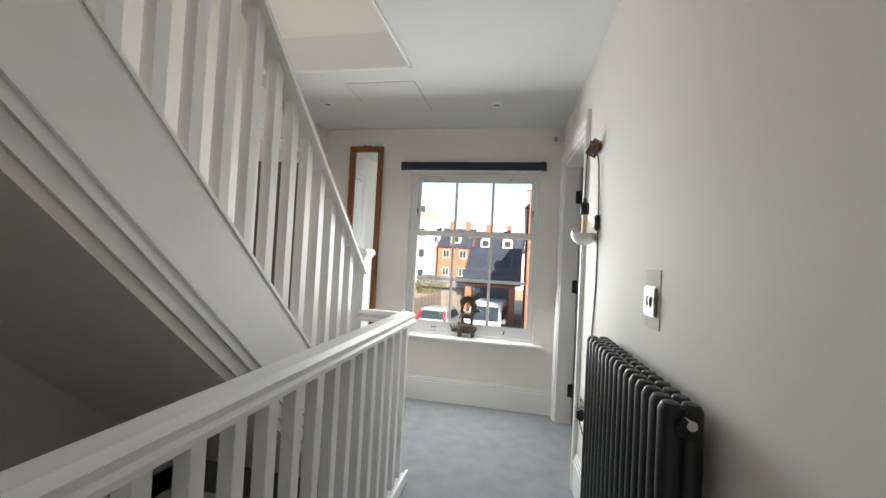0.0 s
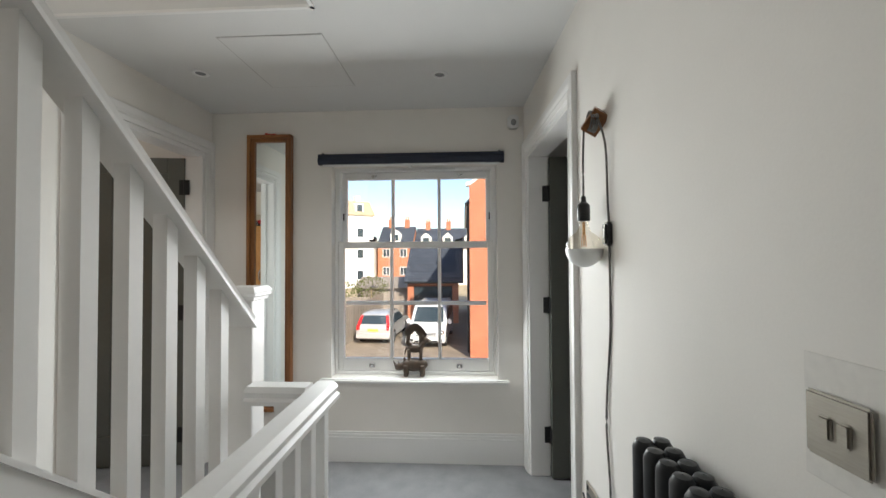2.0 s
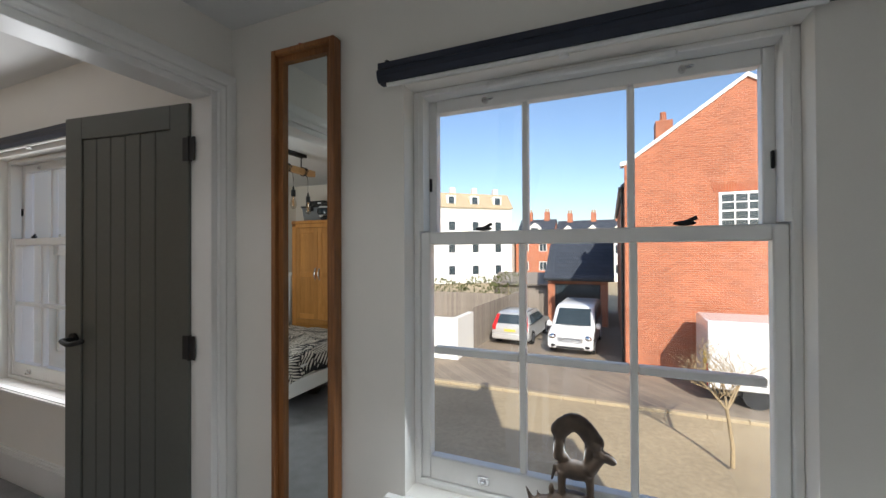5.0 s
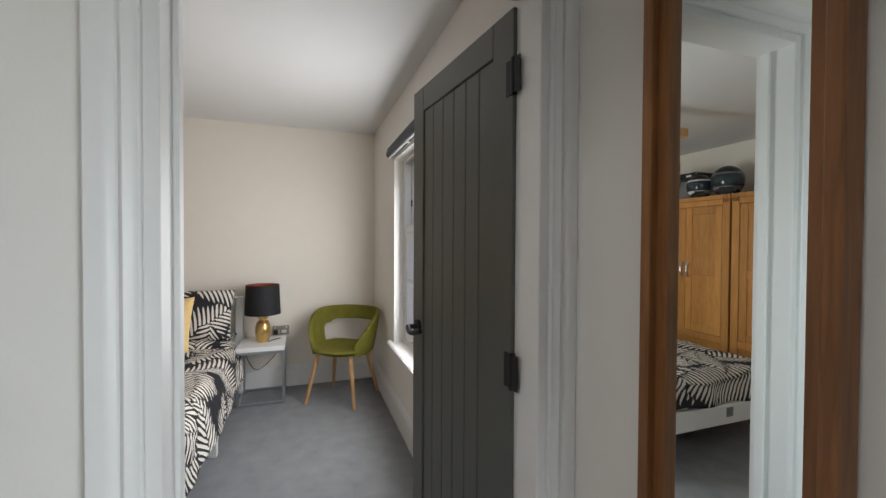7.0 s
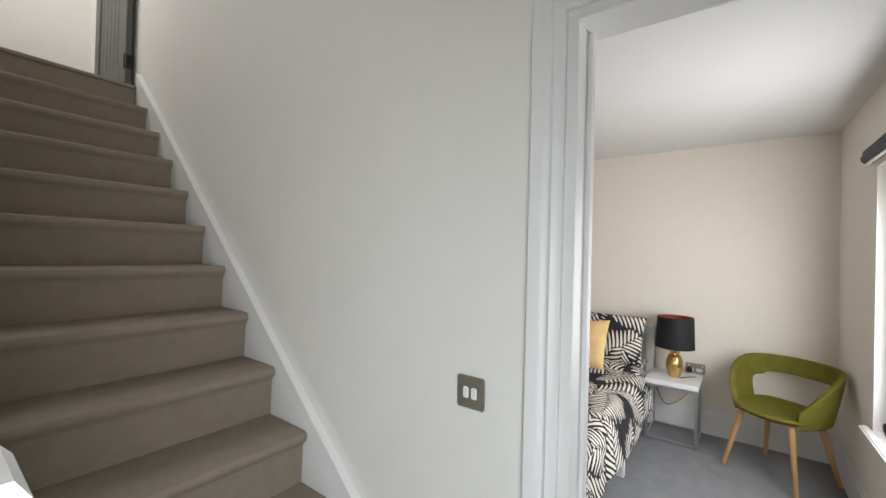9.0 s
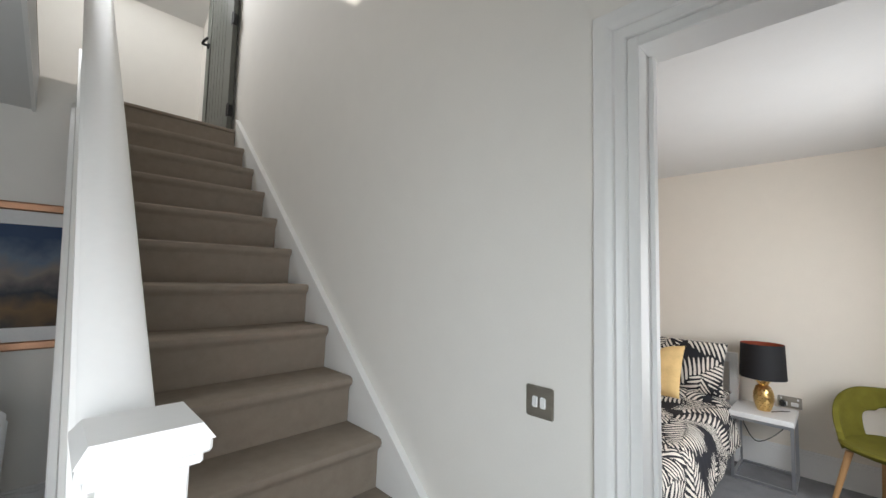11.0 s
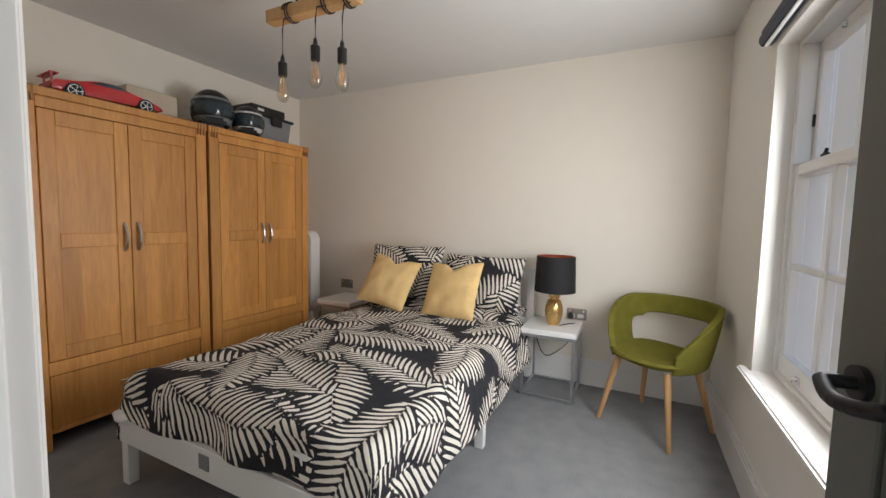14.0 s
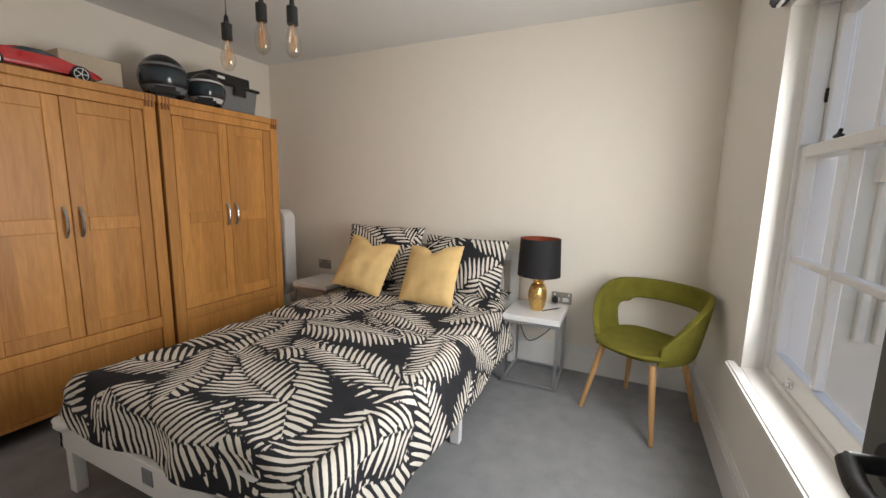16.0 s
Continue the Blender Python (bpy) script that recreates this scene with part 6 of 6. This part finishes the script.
# white box trailer by the kerb
tr = thing("box_trailer", "white box trailer with coloured markings by the gable", "trailer")
part("box_body", boxes(((4.05, 11.9, GROUND + 0.45), (9.0, 13.6, GROUND + 2.35)), bevel=0.03), car_white, tr, "", True)
part("marking", boxes(((4.041, 12.1, GROUND + 0.6), (4.049, 12.5, GROUND + 1.4))), plate_yellow, tr)
part("marking", boxes(((4.041, 11.95, GROUND + 0.5), (4.049, 12.1, GROUND + 1.1))), tail_red, tr)
part("chassis", boxes(((4.1, 12.0, GROUND + 0.3), (8.9, 13.5, GROUND + 0.45))), black_plastic, tr)
for xx in (5.2, 7.6):
    bm = bmesh.new()
    tube(bm, (xx, 11.95, GROUND + 0.33), (xx, 12.2, GROUND + 0.33), 0.35, seg=24)
    part("wheel", bm, rubber, tr, "", True)

# garden wall and fences
structure("garden_wall", boxes(((-9.0, 13.45, GROUND), (-4.3, 13.7, GROUND + 1.65)), ((-4.3, 13.45, GROUND), (-4.06, 15.4, GROUND + 1.65))), render_white, "low white rendered garden wall", "wall")


def fence(a, b, h, label):
    f_ = thing("fence", label, "fence", "garden fences")
    a, b = Vector(a), Vector(b)
    n = int((b - a).length / 0.15)
    ang_ = math.atan2(b.y - a.y, b.x - a.x)
    me = mesh_of(boxes(((0.004, -0.012, 0), (0.146, 0.012, h)), bevel=0.004), "board", fence_wood)
    for k in range(n):
        o = new("board", me)
        o.parent = f_
        o.matrix_basis = Matrix.Translation(a + (b - a) * (k / n)) @ Matrix.Rotation(ang_, 4, "Z") @ Matrix.Translation((0, 0.008 * (k % 2), 0))


fence((-4.1, 15.4, GROUND - 0.02), (-3.7, 24.0, GROUND - 0.02), 1.85, "weathered grey board fence beside the parked car")
fence((-3.7, 24.0, GROUND - 0.02), (-1.95, 24.0, GROUND - 0.02), 1.9, "weathered brown board fence behind the parked car")
fence((-14.0, 21.0, GROUND - 0.02), (-4.0, 21.0, GROUND - 0.02), 1.9, "weathered brown board fence along the garden")


def hedge(c, r, label):
    bm = bmesh.new()
    for k in range(420):
        p = Vector((random.gauss(0, 1), random.gauss(0, 1), random.gauss(0, 1))).normalized() * random.uniform(0.55, 1.0) ** 0.5
        p = Vector((p.x * r[0], p.y * r[1], p.z * r[2])) + Vector(c)
        q = Euler((random.uniform(0, 6), random.uniform(0, 6), random.uniform(0, 6))).to_matrix()
        s = random.uniform(0.05, 0.13)
        v = [bm.verts.new(p + q @ Vector(o_) * s) for o_ in ((-1, 0, 0), (0, -0.5, 0.2), (1, 0, 0), (0, 0.5, 0.2))]
        bm.faces.new(v)
    h = thing("bush", label, "bush", "garden bushes")
    part("foliage", bm, leaf_green, h)
    bm = bmesh.new()
    tube(bm, (c[0], c[1], GROUND - 0.02), (c[0], c[1], c[2]), 0.06, 0.03)
    part("trunk", bm, bark, h)


hedge((-6.2, 23, -1.1), (1.3, 0.9, 1.0), "olive green garden bush behind the fence")
hedge((-5.0, 26, -0.9), (1.4, 1.0, 0.9), "olive green garden bush behind the fence")
hedge((-9.0, 24, -1.2), (1.5, 1.0, 0.8), "olive green garden bush behind the fence")
sh_ = thing("garden_shed", "low tan roof of a garden shed behind the fence", "shed")
part("roof", prism([(27, -1.0), (27, -0.9), (29.5, -0.2), (32, -0.9), (32, -1.0)], "x", -6.6, -2.2), fence_wood, sh_)
part("wall", boxes(((-6.4, 27.3, GROUND - 0.02), (-2.4, 31.7, -1.0))), fence_wood, sh_)


def far_house(x0, x1, y0, depth, eave, ridge, wall_mat, label, windows, dormers=0, chimneys=1):
    h = thing("far_house", label, "house", "distant houses")
    part("wall", prism([(y0, GROUND - 0.1), (y0 + depth, GROUND - 0.1), (y0 + depth, eave), (y0 + depth / 2, ridge), (y0, eave)], "x", x0, x1), wall_mat, h)
    o = 0.3
    k = (ridge - eave) / (depth / 2)
    part("roof", prism([(y0 - o, eave - o * k), (y0 - o, eave - o * k + 0.15), (y0 + depth / 2, ridge + 0.15), (y0 + depth + o, eave - o * k + 0.15), (y0 + depth + o, eave - o * k), (y0 + depth / 2, ridge)], "x", x0 - 0.1, x1 + 0.1), slate, h, "grey slate roof")
    for i in range(windows):
        wx = x0 + (x1 - x0) * (i + 0.5) / windows
        for zz in (eave - 1.9, eave - 4.7):
            w = part("window", boxes(((wx - 0.55, y0 - 0.06, zz), (wx - 0.47, y0 - 0.005, zz + 1.3)), ((wx + 0.47, y0 - 0.06, zz), (wx + 0.55, y0 - 0.005, zz + 1.3)), ((wx - 0.47, y0 - 0.06, zz), (wx + 0.47, y0 - 0.005, zz + 0.08)), ((wx - 0.47, y0 - 0.06, zz + 1.22), (wx + 0.47, y0 - 0.005, zz + 1.3)), ((wx - 0.03, y0 - 0.05, zz + 0.08), (wx + 0.03, y0 - 0.005, zz + 1.22))), white_gloss, h)
            part("pane", boxes(((wx - 0.47, y0 - 0.03, zz + 0.08), (wx + 0.47, y0 - 0.02, zz + 1.22))), car_glass, w)
    for i in range(dormers):
        dx_ = x0 + (x1 - x0) * (i + 0.5) / dormers
        zb = eave + 0.5
        d = part("dormer", prism([(dx_ - 0.8, zb), (dx_ + 0.8, zb), (dx_ + 0.8, zb + 1.2), (dx_, zb + 1.9), (dx_ - 0.8, zb + 1.2)], "y", y0 + 0.5, y0 + depth / 2), render_white, h, "white dormer")
        part("pane", boxes(((dx_ - 0.5, y0 + 0.46, zb + 0.2), (dx_ + 0.5, y0 + 0.495, zb + 1.1))), car_glass, d)
    for i in range(chimneys):
        cx_ = x0 + (x1 - x0) * (i + 0.5) / max(1, chimneys)
        c = part("chimney", boxes(((cx_ - 0.4, y0 + depth / 2 - 0.4, ridge - 0.5), (cx_ + 0.4, y0 + depth / 2 + 0.4, ridge + 1.3))), red_brick, h)
        for s in (-0.18, 0.18):
            bm = bmesh.new()
            tube(bm, (cx_ + s, y0 + depth / 2, ridge + 1.3), (cx_ + s, y0 + depth / 2, ridge + 1.8), 0.13)
            part("chimney_pot", bm, kerb_stone, c)


far_house(-11.5, -6.2, 58, 9, 3.3, 6.3, red_brick, "red brick house with grey roof in the distance", 2, 1, 2)
far_house(-6.0, 4.5, 60, 9, 2.9, 6.1, render_white, "white rendered terrace with grey roof and dormers", 3, 3, 3)
far_house(5.0, 16, 60, 9, 2.9, 6.1, red_brick, "red brick terrace with grey roof in the distance", 3, 3, 3)
far_house(-18, -12, 54, 9, 2.0, 4.5, render_white, "white rendered house in the distance", 2, 0, 1)


def terrace(m):
    h = thing("white_terrace", "tall white rendered terrace with dormers and chimneys", "house", "", m)
    part("wall", prism([(0, GROUND), (9, GROUND), (9, 7.4), (7.4, 9.4), (1.6, 9.4), (0, 7.4)], "y", 0, 14), render_white, h)
    # pale stone colour on the roof paints in the glare off its slates
    part("roof", prism([(-0.2, 7.35), (1.6, 9.42), (7.4, 9.42), (9.2, 7.35), (9.2, 7.5), (7.4, 9.6), (1.6, 9.6), (-0.2, 7.5)], "y", -0.2, 14.2), kerb_stone, h, "slate mansard roof, pale with sun glare put into its colour")
    for k in range(4):
        y_ = 1.2 + k * 3.4
        for zz in (-1.8, 1.2, 4.2):
            w = part("window", boxes(((8.99, y_, zz), (9.05, y_ + 0.1, zz + 1.4)), ((8.99, y_ + 1.0, zz), (9.05, y_ + 1.1, zz + 1.4)), ((8.99, y_ + 0.1, zz + 1.3), (9.05, y_ + 1.0, zz + 1.4)), ((8.99, y_ + 0.1, zz), (9.05, y_ + 1.0, zz + 0.1))), white_gloss, h)
            part("pane", boxes(((9.001, y_ + 0.1, zz + 0.1), (9.02, y_ + 1.0, zz + 1.3))), car_glass, w)
        d = part("dormer", boxes(((6.6, y_ - 0.1, 7.6), (8.8, y_ + 1.2, 9.1)), bevel=0.05), render_white, h)
        part("pane", boxes(((8.8, y_ + 0.15, 7.9), (8.82, y_ + 0.95, 8.9))), car_glass, d)
        part("chimney", boxes(((4.2, y_ + 1.7, 9.4), (5.0, y_ + 2.4, 10.8))), render_white, h)


terrace(pose(-27.8, 51.9, 0, 0, 0, -50))
far_house(-24.0, -9.0, 9.5, 8, 3.4, 6.4, render_white, "cream rendered house across the street", 5, 0, 1)
structure("backdrop_woods", prism([(-140, GROUND), (140, GROUND), (140, 0.5), (60, 1.6), (0, 1.0), (-70, 2.2), (-140, 0.6)], "y", 200, 202), leaf_green, "distant band of trees on the horizon", "backdrop")


def bare_tree(x, y, label):
    random.seed(11)
    t = thing("bare_tree", label, "tree")
    trunk, twigs = bmesh.new(), bmesh.new()
    base = Vector((x, y, GROUND - 0.02))

    def grow(p, d, length, r, depth):
        n = 3
        for k in range(n):
            q = p + d * (length / n)
            tube(trunk if depth < 2 else twigs, p, q, r * (1 - 0.12 * k), r * (1 - 0.12 * (k + 1)), seg=7 if depth < 2 else 5)
            p = q
            d = (d + Vector((random.gauss(0, 0.1), random.gauss(0, 0.1), random.gauss(0.02, 0.06)))).normalized()
            if depth < 4 and (depth > 0 or k == n - 1):
                for _ in range(5 if depth == 0 else random.choice((1, 2))):
                    a = random.uniform(0, 2 * math.pi)
                    e = (d * 0.75 + Vector((math.cos(a), math.sin(a), random.uniform(-0.05, 0.5))) * 0.85).normalized()
                    grow(p, e, length * random.uniform(0.55, 0.8), r * 0.5, depth + 1)

    grow(base, Vector((0.01, 0, 1)), 1.15, 0.045, 0)
    part("trunk", trunk, bark, t, "", True)
    part("crown", twigs, bark, t, "leafless twigs", True)


bare_tree(3.75, 8.3, "small leafless street tree with pale twigs")
